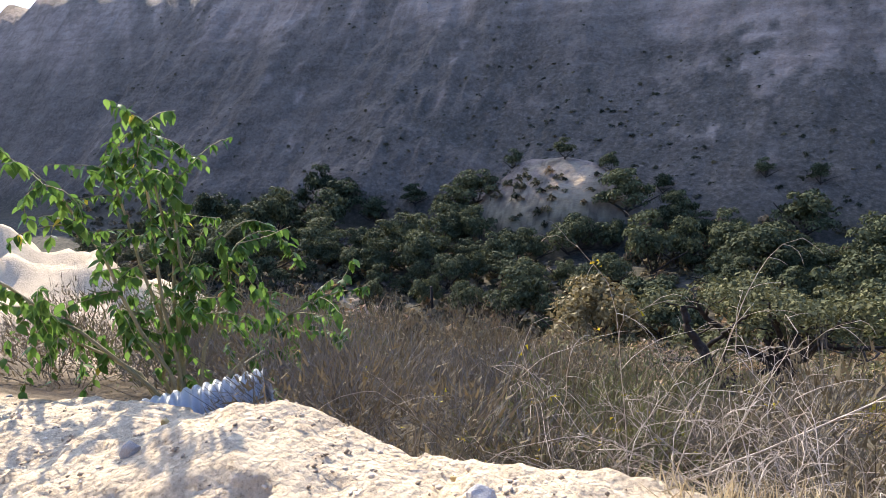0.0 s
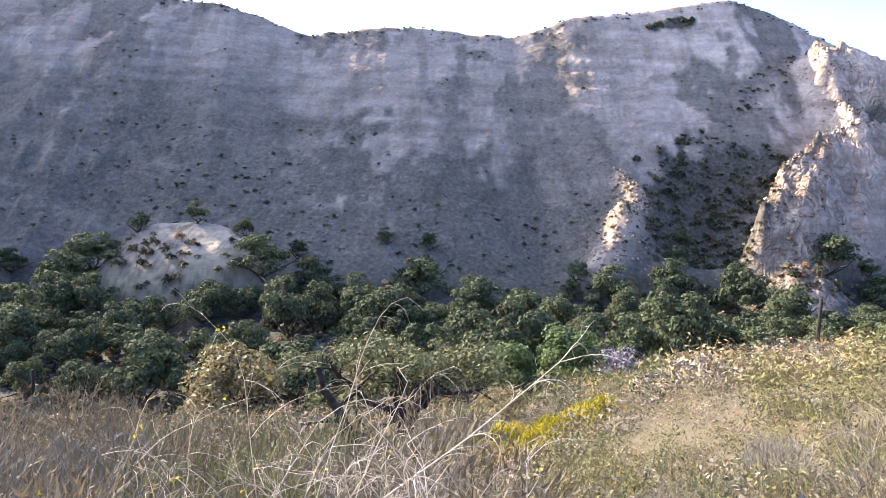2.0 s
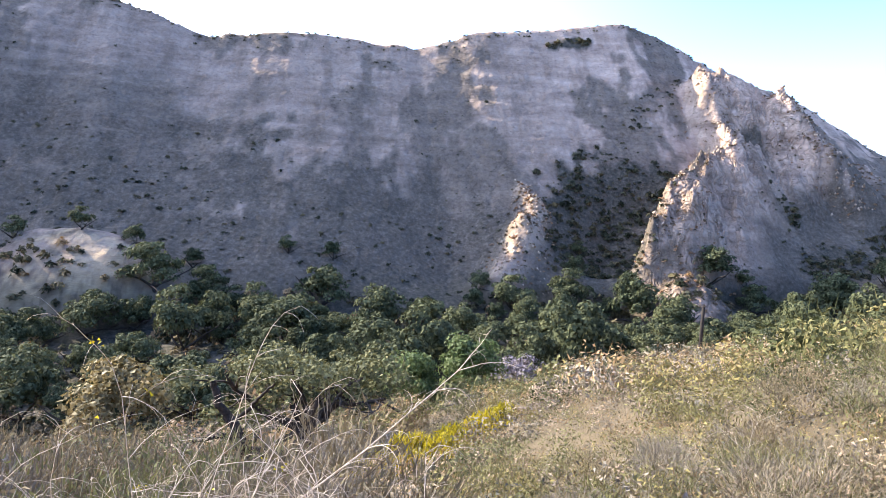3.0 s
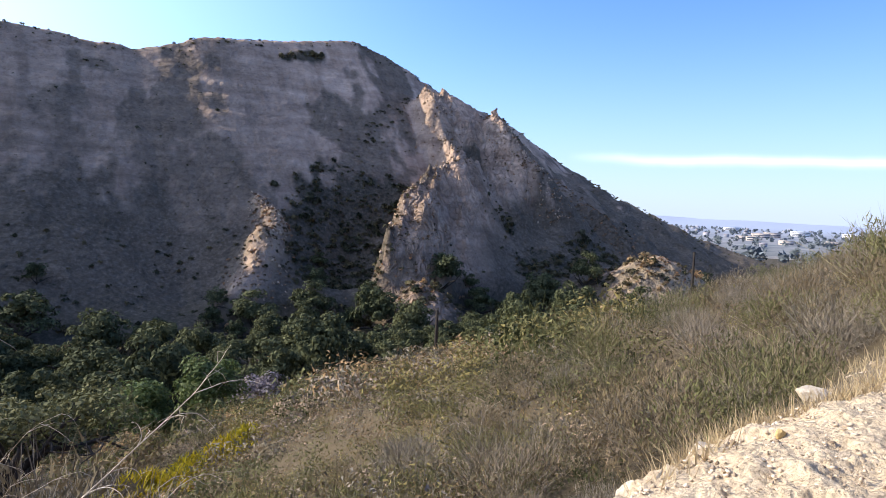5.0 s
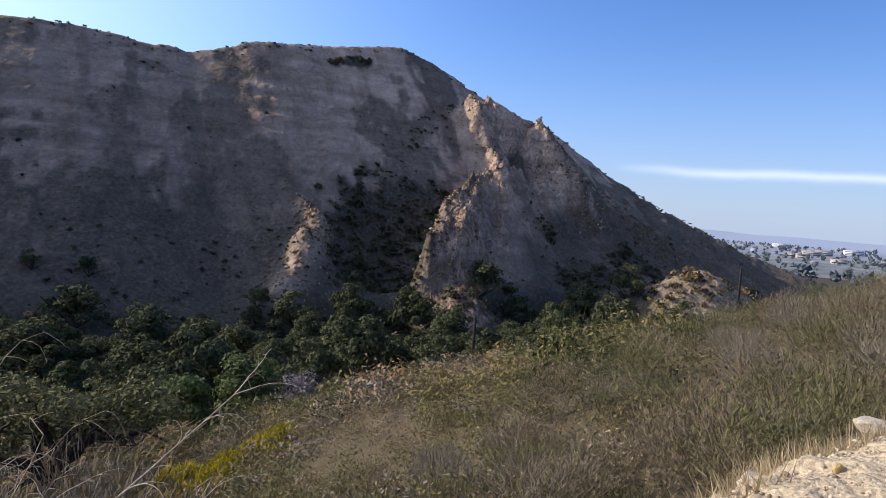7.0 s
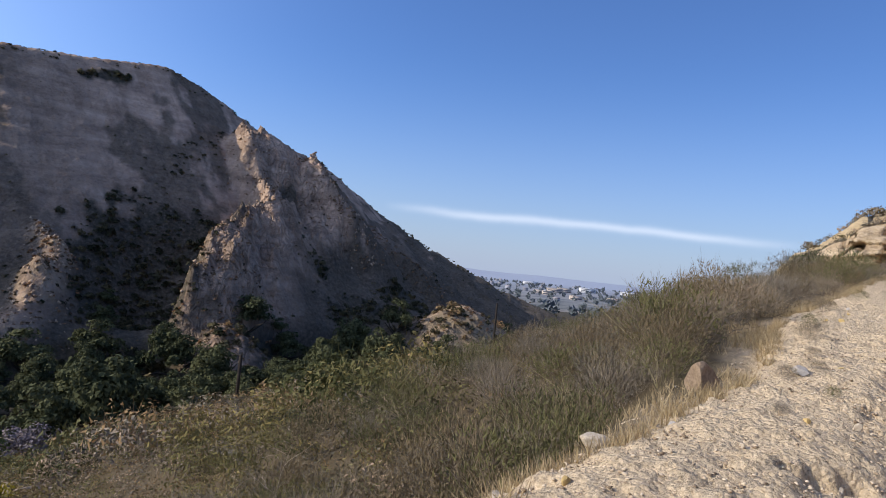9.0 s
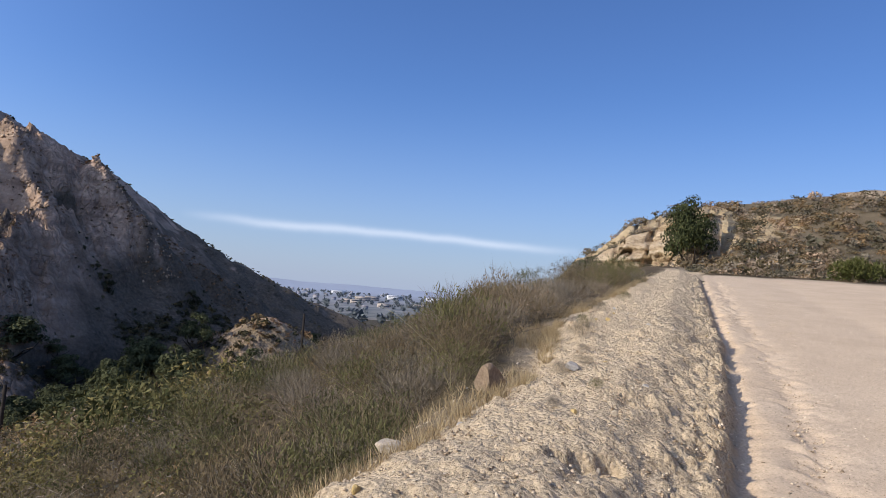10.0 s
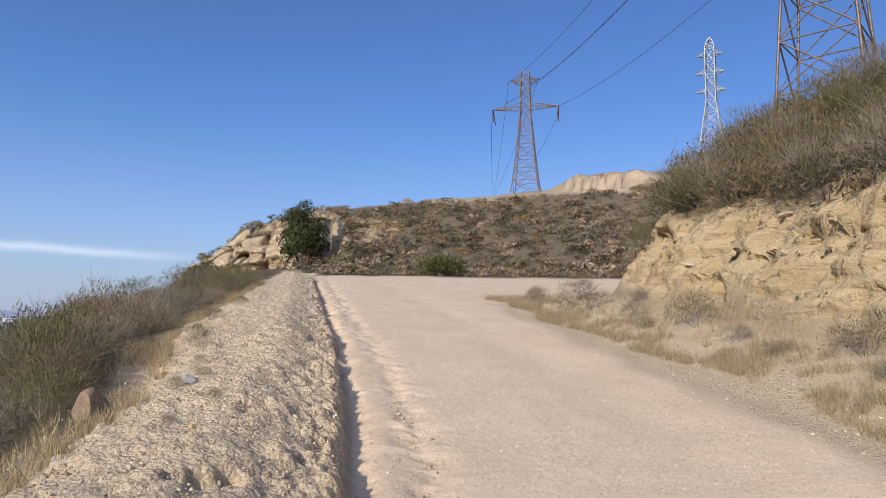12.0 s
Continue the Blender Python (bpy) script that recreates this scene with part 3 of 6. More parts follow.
# ---- meshes ----
def fast_mesh(name, verts, faces, mat, smooth=False):
    """A mesh from arrays; all faces have the same number of corners."""
    verts, faces = np.asarray(verts, np.float32), np.asarray(faces, np.int32)
    me = bpy.data.meshes.new(name)
    n, k = len(faces), faces.shape[1]
    me.vertices.add(len(verts))
    me.vertices.foreach_set("co", verts.ravel())
    me.loops.add(n * k)
    me.loops.foreach_set("vertex_index", faces.ravel())
    me.polygons.add(n)
    me.polygons.foreach_set("loop_start", np.arange(0, n * k, k, dtype=np.int32))
    me.polygons.foreach_set("loop_total", np.full(n, k, np.int32))
    me.update(calc_edges=True)
    me.validate()
    if smooth:
        me.polygons.foreach_set("use_smooth", np.ones(n, bool))
    if mat:
        me.materials.append(mat)
    return me


def part(name, me, parent, label="", m=None):
    ob = new(name, me)
    ob.parent = parent
    if m is not None:
        ob.matrix_basis = m
    if label:
        tagged(ob, label)
    return ob


def merge(pieces):
    """Joins (verts, faces) pieces."""
    vs, fs, n = [], [], 0
    for v, f in pieces:
        vs.append(v)
        fs.append(np.asarray(f) + n)
        n += len(v)
    return np.concatenate(vs), np.concatenate(fs)


def tube(points, radii, sides=5):
    """A tapered tube of quads along points."""
    p = np.asarray(points, float)
    radii = np.broadcast_to(np.asarray(radii, float), (len(p),))
    t = np.gradient(p, axis=0)
    t /= np.linalg.norm(t, axis=1)[:, None] + 1e-9
    ref = np.array([0.0, 0.0, 1.0]) if abs(t[0][2]) < 0.8 else np.array([1.0, 0.0, 0.0])
    a = np.cross(t, ref)
    a /= np.linalg.norm(a, axis=1)[:, None] + 1e-9
    b = np.cross(t, a)
    ang = np.arange(sides) * 2 * math.pi / sides
    v = p[:, None] + radii[:, None, None] * (a[:, None] * np.cos(ang)[None, :, None] + b[:, None] * np.sin(ang)[None, :, None])
    i, j = np.meshgrid(np.arange(len(p) - 1), np.arange(sides), indexing="ij")
    j2 = (j + 1) % sides
    f = np.stack([i * sides + j, i * sides + j2, (i + 1) * sides + j2, (i + 1) * sides + j], -1).reshape(-1, 4)
    return v.reshape(-1, 3), f


def bar(a, b, w):
    """A straight square bar."""
    return tube([a, b], [w, w], 4)


def leaf_tris(centres, size, rng, up=0.3, aspect=1.0):
    """One triangle of about that size at each centre, turned at random."""
    n = len(centres)
    u = rng.normal(size=(n, 3))
    u /= np.linalg.norm(u, axis=1)[:, None]
    w = rng.normal(size=(n, 3)) + np.array([0, 0, up])
    w = np.cross(u, w)
    w /= np.linalg.norm(w, axis=1)[:, None] + 1e-9
    s = (np.asarray(size) * rng.uniform(0.6, 1.3, n))[:, None]
    v = np.stack([centres - u * s * 0.5 * aspect - w * s * 0.4, centres - u * s * 0.5 * aspect + w * s * 0.4, centres + u * s * 0.6 * aspect], 1)
    return v.reshape(-1, 3), np.arange(3 * n).reshape(-1, 3)


def shell_tris(centres, normals, size, rng, loose=0.5, aspect=1.0):
    """Leaf triangles that lie roughly along the surface whose normals are given."""
    n = len(centres)
    nrm = normals + rng.normal(size=(n, 3)) * loose
    nrm /= np.linalg.norm(nrm, axis=1)[:, None] + 1e-9
    u = np.cross(nrm, rng.normal(size=(n, 3)))
    u /= np.linalg.norm(u, axis=1)[:, None] + 1e-9
    w = np.cross(nrm, u)
    s = (np.asarray(size) * rng.uniform(0.6, 1.35, n))[:, None]
    v = np.stack([centres - u * s * 0.5 * aspect - w * s * 0.42, centres - u * s * 0.5 * aspect + w * s * 0.42, centres + u * s * 0.6 * aspect], 1)
    return v.reshape(-1, 3), np.arange(3 * n).reshape(-1, 3)


def ball(rng, n):
    v = rng.normal(size=(n, 3))
    return v / np.linalg.norm(v, axis=1)[:, None]



# ---- ground: one sheet, from the road to the horizon ----
def surface_kinds(X, Y, Z, e):
    """How much of each kind of ground lies at a place; e: the step for the slope."""
    gx = (height(X + e, Y) - height(X - e, Y)) / (2 * e)
    gy = (height(X, Y + e) - height(X, Y - e)) / (2 * e)
    steep = np.hypot(gx, gy)
    dep = bank_depth(X, Y)
    wob = fbm(X * 0.8, Y * 0.8, 3, 201)
    wide = fbm(X * 0.05, Y * 0.05, 4, 203)
    edge = berm_edge(X)
    Yb = Y - bend(X)
    packed = sstep(0.05, -0.12, Yb) * sstep(-4.5, -3.6, Y + 0.4 * wob) * sstep(36, 32, X) * sstep(-60, -50, X)
    packed = np.maximum(packed, sstep(16, 19, X) * sstep(33.5, 31.5, X + wob) * sstep(-40, -30, Y) * sstep(0.0, -0.4, Yb))
    dirt = sstep(-0.1, 0.05, Yb) * sstep(edge + 0.5, edge - 0.1, Y + 0.3 * wob) * (X < 42)
    dirt = np.maximum(dirt, sstep(-3.6, -4.4, Y + 0.4 * wob) * sstep(0.3, -0.2, dep) * (X < 22) * 0.85)
    sand = sstep(1.5, 0.9, np.hypot((X + 20) / 9, (Y - 8.5) / 4.6) + 0.3 * wob)
    dirt = np.maximum(dirt, sand)
    trail = np.exp(-((Y - (86 - 0.10 * (X - 60)) + 3 * wide) / 1.6) ** 2) * sstep(20, 40, X) * sstep(190, 150, X) * sstep(-0.2, 0.2, wob + 0.1)
    dirt = np.maximum(dirt, 0.8 * trail)
    pad = sstep(90, 100, X) * sstep(220, 200, X) * sstep(-4, -14, Y) * sstep(-90, -70, Y)
    dirt = np.maximum(dirt, 0.5 * pad)
    dirt = np.maximum(dirt, 0.10 * sstep(40, 50, X) * sstep(34, 28, Y) * (X < 92))
    dirt = np.maximum(dirt, 0.3 * sstep(20, 40, X) * sstep(12, 30, Y) * sstep(100, 80, Y) * sstep(0.0, 0.25, wide + 0.3 * wob))
    knoll = np.exp(-(np.hypot((X + 62) / 26, (Y - 178) / 17)) ** 4)
    mount_zone = sstep(165, 178, Y)
    hill_zone = sstep(40, 50, X) * sstep(34, 28, Y) * (X < 200)
    rock = mount_zone * sstep(-34, -22, Z) + hill_zone * sstep(0.5, 0.8, steep + 0.3 * wide)
    clay = sstep(-0.1, 0.3, dep) * sstep(2.2, 1.4, dep + 0.3 * wob) * (X < 25) + hill_zone * sstep(0.34, 0.5, steep + 0.15 * wide) * sstep(-1, 3, Y)
    clay = np.maximum(clay, 0.45 * knoll * sstep(-0.1, 0.3, wide + 0.4 * wob))
    for ax, ay, bx, by, amp, w in SPURS[:3]:
        sd, st = segdist(X, Y, ax, ay, bx, by)
        clay = np.maximum(clay, 0.3 * np.exp(-(sd / (w * 1.0)) ** 4) * sstep(-0.2, 0.4, wob + wide))
    clay = np.maximum(clay, 0.28 * sstep(1.15, 0.85, np.hypot((X - 203) / 24, (Y - 161) / 15) + 0.3 * wide + 0.15 * wob))
    clay = np.maximum(clay, 0.85 * sstep(1.1, 0.8, np.hypot((X - 76) / 9, (Y - 0.5) / 5.0) + 0.5 * wob))
    lowm = mount_zone * sstep(12, -18, Z + 26 * wide + 0.11 * (-X))
    lowm = np.maximum(lowm, mount_zone * sstep(60, -60, X + 90 * wide) * 0.9 * sstep(62, 25, Z))
    patch = fbm(X * 0.035, Y * 0.02, 4, 207)
    blot = fbm(X * 0.16, Y * 0.12, 3, 209)
    scrub = np.maximum(lowm * 0.85 * sstep(-0.95, -0.5, blot), mount_zone * sstep(0.06, 0.2, patch + 0.35 * blot) * 0.7)
    scrub = np.maximum(scrub, sstep(40, 90, Y) * (1 - mount_zone) * (0.97 - 0.5 * sstep(20, 50, X) * sstep(0.0, 0.3, wide))) * (1 - 0.7 * knoll)
    scrub = np.maximum(scrub, 0.38 * mount_zone * sstep(130, 60, X))
    scrub = np.maximum(scrub, 0.95 * mount_zone * scrub_patches(X, Y))
    scrub = np.maximum(scrub, 0.45 * hill_zone * sstep(92, 86, X) * sstep(-0.2, 0.2, wide))
    for ys, xs, amp, reach in BUTTRESSES[:1]:
        off = X - np.interp(Y, ys, xs)
        rim = np.exp(-((off - 1) / 6) ** 2) * sstep(183, 190, Y) * sstep(268, 260, Y)
        scrub = np.maximum(scrub, 0.30 * rim)
        scrub = scrub * (1 - 0.7 * sstep(4, 8, off) * sstep(48, 30, off) * sstep(183, 190, Y) * sstep(240, 225, Y))
    for ax, ay, bx, by, amp, w in SPURS[:5]:
        sd, st = segdist(X, Y, ax, ay, bx, by)
        near_spur = np.exp(-(sd / (w * 0.75)) ** 2)
        scrub = np.maximum(scrub * (1 - 0.95 * near_spur), 0.42 * near_spur)
        rock = np.maximum(rock, 0.8 * near_spur)
    bare = sstep(1.2, 0.85, np.hypot((X - 206) / 29, (Y - 163) / 19) + 0.3 * wide + 0.15 * wob)
    bare = np.maximum(bare, sstep(1.2, 0.85, np.hypot((X - 106) / 13, (Y - 175) / 13) + 0.3 * wide + 0.15 * wob))
    scrub = scrub * (1 - 0.92 * bare) + 0.65 * bare * sstep(-0.3, 0.3, wob + wide)
    rock = np.maximum(rock, 0.8 * bare)
    crag = buttress_body(X, Y) * mount_zone
    crag = np.maximum(crag, 0.7 * bare)
    kinds = dict(crag=crag, rock=rock, scrub=scrub, clay=clay, dirt=dirt, packed=packed)
    return {key: np.clip(np.broadcast_to(arr, X.shape), 0, 1) for key, arr in kinds.items()}


def paint(me, kinds, used=None):
    for key, arr in kinds.items():
        at = me.attributes.new(key, "FLOAT", "POINT")
        flat = arr.ravel().astype(np.float32)
        at.data.foreach_set("value", flat if used is None else flat[used])


def build_land():
    az = np.concatenate([np.linspace(-148, -60, 260, endpoint=False), np.linspace(-60, 35, 500, endpoint=False), np.linspace(35, 70, 80, endpoint=False), np.linspace(70, 212, 40, endpoint=False)])
    rad = [0.0, 0.25]
    while rad[-1] < 165:
        rad.append(rad[-1] * 1.024 + 0.004)
    while rad[-1] < 400:
        rad.append(rad[-1] + 1.35)
    while rad[-1] < 4900:
        rad.append(rad[-1] * 1.07)
    rad = np.array(rad)
    A, Rr = np.meshgrid(np.radians(az), rad, indexing="ij")
    X, Y = -np.sin(A) * Rr - 1.0, np.cos(A) * Rr - 0.9
    Z = ground(X, Y)
    na, nr = A.shape
    verts = np.stack([X, Y, Z], -1).reshape(-1, 3)
    kinds = surface_kinds(X, Y, Z, 0.02 * Rr + 0.05)
    # faces, and the piece of ground to which each belongs
    i, j = np.meshgrid(np.arange(na), np.arange(nr - 1), indexing="ij")
    i2 = (i + 1) % na
    quads = np.stack([i * nr + j, i2 * nr + j, i2 * nr + j + 1, i * nr + j + 1], -1).reshape(-1, 4)[:, ::-1]
    cx, cy = verts[quads, 0].mean(1), verts[quads, 1].mean(1)
    cd = bank_depth(cx, cy)
    dist = np.hypot(cx, cy)
    region = np.full(len(quads), 0)
    region[(cy > 2.2) & (cy < 120)] = 1
    region[(cy > 165) & (dist < 900)] = 2
    region[(cy > -5) & (cy < 0) & (cx < 33) & (cx > -60)] = 3
    region[(cy >= 0) & (cy <= 2.2) & (cx < 33) & (cx > -60)] = 4
    region[(cy < -5.95) & (cy > -7.9) & (cx < 17.2) & (cx > -50)] = 5
    region[inside_berm(cx, cy, 0.2) | inside_bank(cx, cy, 0.25)] = -1
    region[(cx > 36) & (cy < 30) & (cx < 260)] = 6
    region[dist >= 900] = 7
    names = [
        ("ground", "brown dry soil of the canyon floor", "ground"),
        ("hillside", "dry brushy slope falling from the road to the canyon", "hillside"),
        ("mountain", "steep grey sandstone ridge in shade across the canyon", "mountain"),
        ("dirt_road", "packed pale sandy dirt road climbing gently", "dirt road"),
        ("berm_end", "pale dirt berm farther along the road", "berm"),
        ("bank_foot", "clay slope beside the cut bank", "bank"),
        ("hill", "tan hill with a sandstone cliff and dry scrub", "hill"),
        ("plain", "hazy distant plain reaching to the horizon", "plain"),
    ]
    for k, (name, label, cat) in enumerate(names):
        f = quads[region == k]
        if not len(f):
            continue
        used, inv = np.unique(f, return_inverse=True)
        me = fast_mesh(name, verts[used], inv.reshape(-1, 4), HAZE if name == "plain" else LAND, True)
        paint(me, kinds, used)
        tagged(new(name, me), label, cat, kind="structure")


def inside_berm(x, y, gap):
    v = y - bend(x)
    return (x > BERM_X[0] + gap) & (x < BERM_X[1] - gap) & (v > BERM_V[0] + gap) & (v < BERM_V[1] - gap)


def inside_bank(x, y, gap):
    return (x > BANK_X[0] + gap) & (x < BANK_X[1] - gap) & (y > BANK_Y[0] + gap) & (y < BANK_Y[1] - gap)


def clods(x, y):
    """Crumbs, clods and pits of the loose berm, coarser on the broken inner edge."""
    v = y - bend(x)
    loose = sstep(-0.10, 0.06, v) * sstep(2.6, 1.9, v)
    edge = sstep(0.75, 0.1, v)
    rough = sstep(0.35, 0.75, vnoise(x * 1.3, y * 1.3, 551)) + 0.8 * edge
    c = 0.040 * (blocks(x, y, 0.12, 501) ** 5 - 0.1) + 0.022 * (blocks(x, y, 0.055, 511) ** 3 - 0.2) * (0.5 + rough)
    pits = -0.045 * sstep(0.80, 0.92, vnoise(x * 5.5, y * 5.5, 521))
    track = np.exp(-((v + 0.60 - 0.08 * fbm(x * 0.9, x * 0 + 8, 2, 11)) / 0.17) ** 2)
    return loose * ((0.7 + 0.9 * edge) * c + pits * (0.6 + edge) + 0.016 * fbm(x * 11, y * 11, 2, 531)) + 0.03 * track * fbm(x * 6, y * 6, 3, 541, 0.7)


def dense_sheet(name, label, cat, X, Y, Z):
    n, m = X.shape
    i, j = np.meshgrid(np.arange(n - 1), np.arange(m - 1), indexing="ij")
    f = np.stack([i * m + j, (i + 1) * m + j, (i + 1) * m + j + 1, i * m + j + 1], -1).reshape(-1, 4)
    me = fast_mesh(name, np.stack([X, Y, Z], -1).reshape(-1, 3), f, LAND, True)
    paint(me, surface_kinds(X, Y, Z, 0.1))
    return tagged(new(name, me), label, cat, kind="structure")


BERM_X, BERM_V = (-5.2, 29.0), (-1.0, 2.6)
BANK_X, BANK_Y = (1.5, 18.9), (-8.9, -5.3)


def build_berm():
    x = np.concatenate([np.arange(BERM_X[0], 1.5, 0.045), np.arange(1.5, 9, 0.026), np.arange(9, 16, 0.05), np.arange(16, BERM_X[1] + 0.05, 0.1)])
    X, V = np.meshgrid(x, np.linspace(*BERM_V, 118), indexing="ij")
    Y = V + bend(X)
    fade = sstep(BERM_V[0], BERM_V[0] + 0.25, V) * sstep(BERM_V[1], BERM_V[1] - 0.3, V) * sstep(BERM_X[0], BERM_X[0] + 0.3, X) * sstep(BERM_X[1], BERM_X[1] - 0.8, X)
    dense_sheet("berm", "loose pale dirt berm with clods and stones along the road", "berm", X, Y, ground(X, Y) + 0.004 + fade * clods(X, Y))


def build_bank():
    X, Y = np.meshgrid(np.linspace(*BANK_X, 300), np.linspace(*BANK_Y, 84), indexing="ij")
    Z = ground(X, Y) + 0.006
    dep = bank_depth(X, Y)
    wall = sstep(0.05, 0.35, dep) * sstep(2.1, 1.5, dep)
    bed = Z - 0.04 * X + 0.15 * fbm(X * 0.5, Y * 0.5, 2, 601)
    ledge = 0.20 * (blocks(X * 0.5, bed * 1.6, 0.42, 611) - 0.5) + 0.12 * (blocks(X, bed * 1.5, 0.22, 621) - 0.5)
    gouge = -0.22 * sstep(0.70, 0.86, vnoise(X * 1.7, bed * 2.6, 631)) - 0.10 * sstep(0.72, 0.85, vnoise(X * 4.5, bed * 5.0, 641))
    lumps = 0.16 * fbm(X * 1.3, bed * 1.6, 4, 651, 0.6)
    push = wall * (ledge + gouge + lumps)
    end = sstep(15.2, 17.0, X)
    dense_sheet("cut_bank", "ochre clay and sandstone cut bank with ledges and hollows", "cut bank", X + push * end, Y + push * (1 - 0.6 * end), Z)


def far_land_material():
    """Dry fields, tree belts and bare ridges of the plain; air haze is put into the colour, paler and bluer towards the
    far hills.
    """
    m, nt, b = material("hazed far land", 1.0)
    pos = nt.nodes.new("ShaderNodeNewGeometry").outputs["Position"]
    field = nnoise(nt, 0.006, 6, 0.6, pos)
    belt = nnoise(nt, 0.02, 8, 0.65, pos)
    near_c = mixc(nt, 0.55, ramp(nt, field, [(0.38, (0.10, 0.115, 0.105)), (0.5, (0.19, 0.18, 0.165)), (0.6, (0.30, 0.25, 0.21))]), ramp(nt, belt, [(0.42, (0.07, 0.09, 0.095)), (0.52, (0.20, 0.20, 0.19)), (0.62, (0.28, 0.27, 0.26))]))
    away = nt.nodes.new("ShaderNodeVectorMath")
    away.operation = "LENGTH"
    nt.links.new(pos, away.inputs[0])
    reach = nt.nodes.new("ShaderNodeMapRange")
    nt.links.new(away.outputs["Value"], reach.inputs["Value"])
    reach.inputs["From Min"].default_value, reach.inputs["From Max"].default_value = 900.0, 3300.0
    # distance haze as base colour: fades to pale blue between 900 and 3300 m
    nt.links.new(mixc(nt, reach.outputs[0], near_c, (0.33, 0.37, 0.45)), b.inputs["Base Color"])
    return m


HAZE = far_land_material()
build_land()
build_berm()
build_bank()


# ---- oaks and other trees ----
def crown_points(rng, lumps, per, spread, rise, lump_r):
    """Leaf places and the ways they face, on the shells of the many lumps that make up a crown."""
    out, face = [], []
    mid = np.array([0, 0, rise * 0.42])
    for k in range(lumps):
        d = ball(rng, 1)[0]
        d[2] = abs(d[2]) * 1.35 - 0.45
        q = rng.uniform(0.5, 0.95) if k % 4 else rng.uniform(0.1, 0.5)
        c = d * q * np.array([spread, spread, rise * 0.55]) + mid
        r = lump_r * rng.uniform(0.6, 1.3)
        b = ball(rng, per)
        b[:, 2] = np.where(b[:, 2] < -0.35, -b[:, 2], b[:, 2])
        out.append(c + b * np.array([r, r, r * 0.82]) * rng.uniform(0.72, 1.08, (per, 1)))
        o = (c - mid) / (np.linalg.norm(c - mid) + 1e-6)
        face.append(b * 0.85 + o * 0.3 + np.array([0, 0, 0.15]))
    return np.concatenate(out), np.concatenate(face)


def limb(rng, start, way, length, radius, steps=6, wander=0.35, droop=0.0):
    p, d = [np.array(start, float)], np.array(way, float)
    for _ in range(steps):
        d = d + rng.normal(size=3) * wander * 0.5 + np.array([0, 0, -droop])
        d /= np.linalg.norm(d)
        p.append(p[-1] + d * length / steps)
    return np.array(p), np.linspace(radius, radius * 0.35, steps + 1)


def trunk_pieces(rng, h, r, limbs, spread, rise):
    pieces = []
    lean = rng.normal(size=2) * 0.15
    stem, rr = limb(rng, (0, 0, -0.4), (lean[0], lean[1], 1), h + 0.4, r, 5, 0.25)
    pieces.append(tube(stem, rr * 1.2, 6))
    for k in range(limbs):
        a = 2 * math.pi * (k + rng.uniform(-0.3, 0.3)) / limbs
        s = stem[rng.integers(2, len(stem))]
        p, q = limb(rng, s, (math.cos(a), math.sin(a), rng.uniform(0.35, 1.1)), math.hypot(spread, rise) * rng.uniform(0.55, 0.8), r * 0.55, 5, 0.4)
        pieces.append(tube(p, q, 4))
    return pieces


def make_tree(seed, spread, rise, lump_r, lumps, per, size, leaf, trunk_h, trunk_r, limbs=5):
    rng = np.random.default_rng(seed)
    tree = new("oak_tree")
    part("trunk", fast_mesh("trunk", *merge(trunk_pieces(rng, trunk_h, trunk_r, limbs, spread, rise)), BARK, True), tree)
    pts, face = crown_points(rng, lumps, per, spread, rise, lump_r)
    part("crown", fast_mesh("crown", *shell_tris(pts + np.array([0, 0, trunk_h * 0.75]), face, size, rng), leaf), tree)
    return tree


def place_tree(proto, name, x, y, s, rz, label, cat="tree", group="", sz=None):
    t = copy_thing(proto, pose(x, y, gz(x, y) - 0.1, 0, 0, rz) @ Matrix.Diagonal((s, s, sz or s, 1)))
    t.name = name
    return tagged(t, label, cat, group)


def drop_proto(proto):
    for o in (*proto.children_recursive, proto):
        bpy.data.objects.remove(o)


oak_kinds = [make_tree(300 + k, 4.2, 7.4, 1.35, 30, 92, 0.44, OAK, 0.8, 0.34, 4) for k in range(4)]
dark_kind = make_tree(309, 4.0, 6.4, 1.4, 70, 130, 0.24, OAK_DARK, 0.6, 0.34)
tall_kind = make_tree(310, 3.0, 6.4, 1.15, 44, 130, 0.27, WILLOW, 0.9, 0.25)
autumn_kind = make_tree(311, 3.2, 5.2, 1.0, 34, 95, 0.28, AUTUMN, 1.0, 0.2)
rust_kind = make_tree(312, 2.8, 3.6, 0.9, 26, 80, 0.34, RUST, 0.7, 0.2)
lilac_kind = make_tree(313, 2.6, 3.4, 1.1, 24, 90, 0.22, LILAC, 0.6, 0.15)

TREE_RNG = np.random.default_rng(5)
taken = []


def free(x, y, gap):
    if any((x - a) ** 2 + (y - b) ** 2 < gap * gap for a, b in taken):
        return False
    taken.append((x, y))
    return True


# canyon floor oaks
count = 0
for _ in range(14000):
    x, y = TREE_RNG.uniform(-190, 250), TREE_RNG.uniform(92, 180)
    low = 104 + 0.20 * max(x, 0) - 0.06 * min(x, 0)
    if y < low or count >= 270 or (math.hypot((x + 62) / 22, (y - 176) / 15) < 1) or (math.hypot((x - 208) / 32, (y - 166) / 24) < 1) or (math.hypot((x - 104) / 13, (y - 169) / 14) < 1):
        continue
    s = 0.65 + 1.3 * TREE_RNG.uniform() ** 1.5
    if not free(x, y, 3.5 * s):
        continue
    place_tree(oak_kinds[count % 4], "oak_tree", x, y, s, TREE_RNG.uniform(0, 360), "rounded dark green live oak on the canyon floor", group="canyon oaks", sz=s * TREE_RNG.uniform(0.8, 1.2))
    count += 1

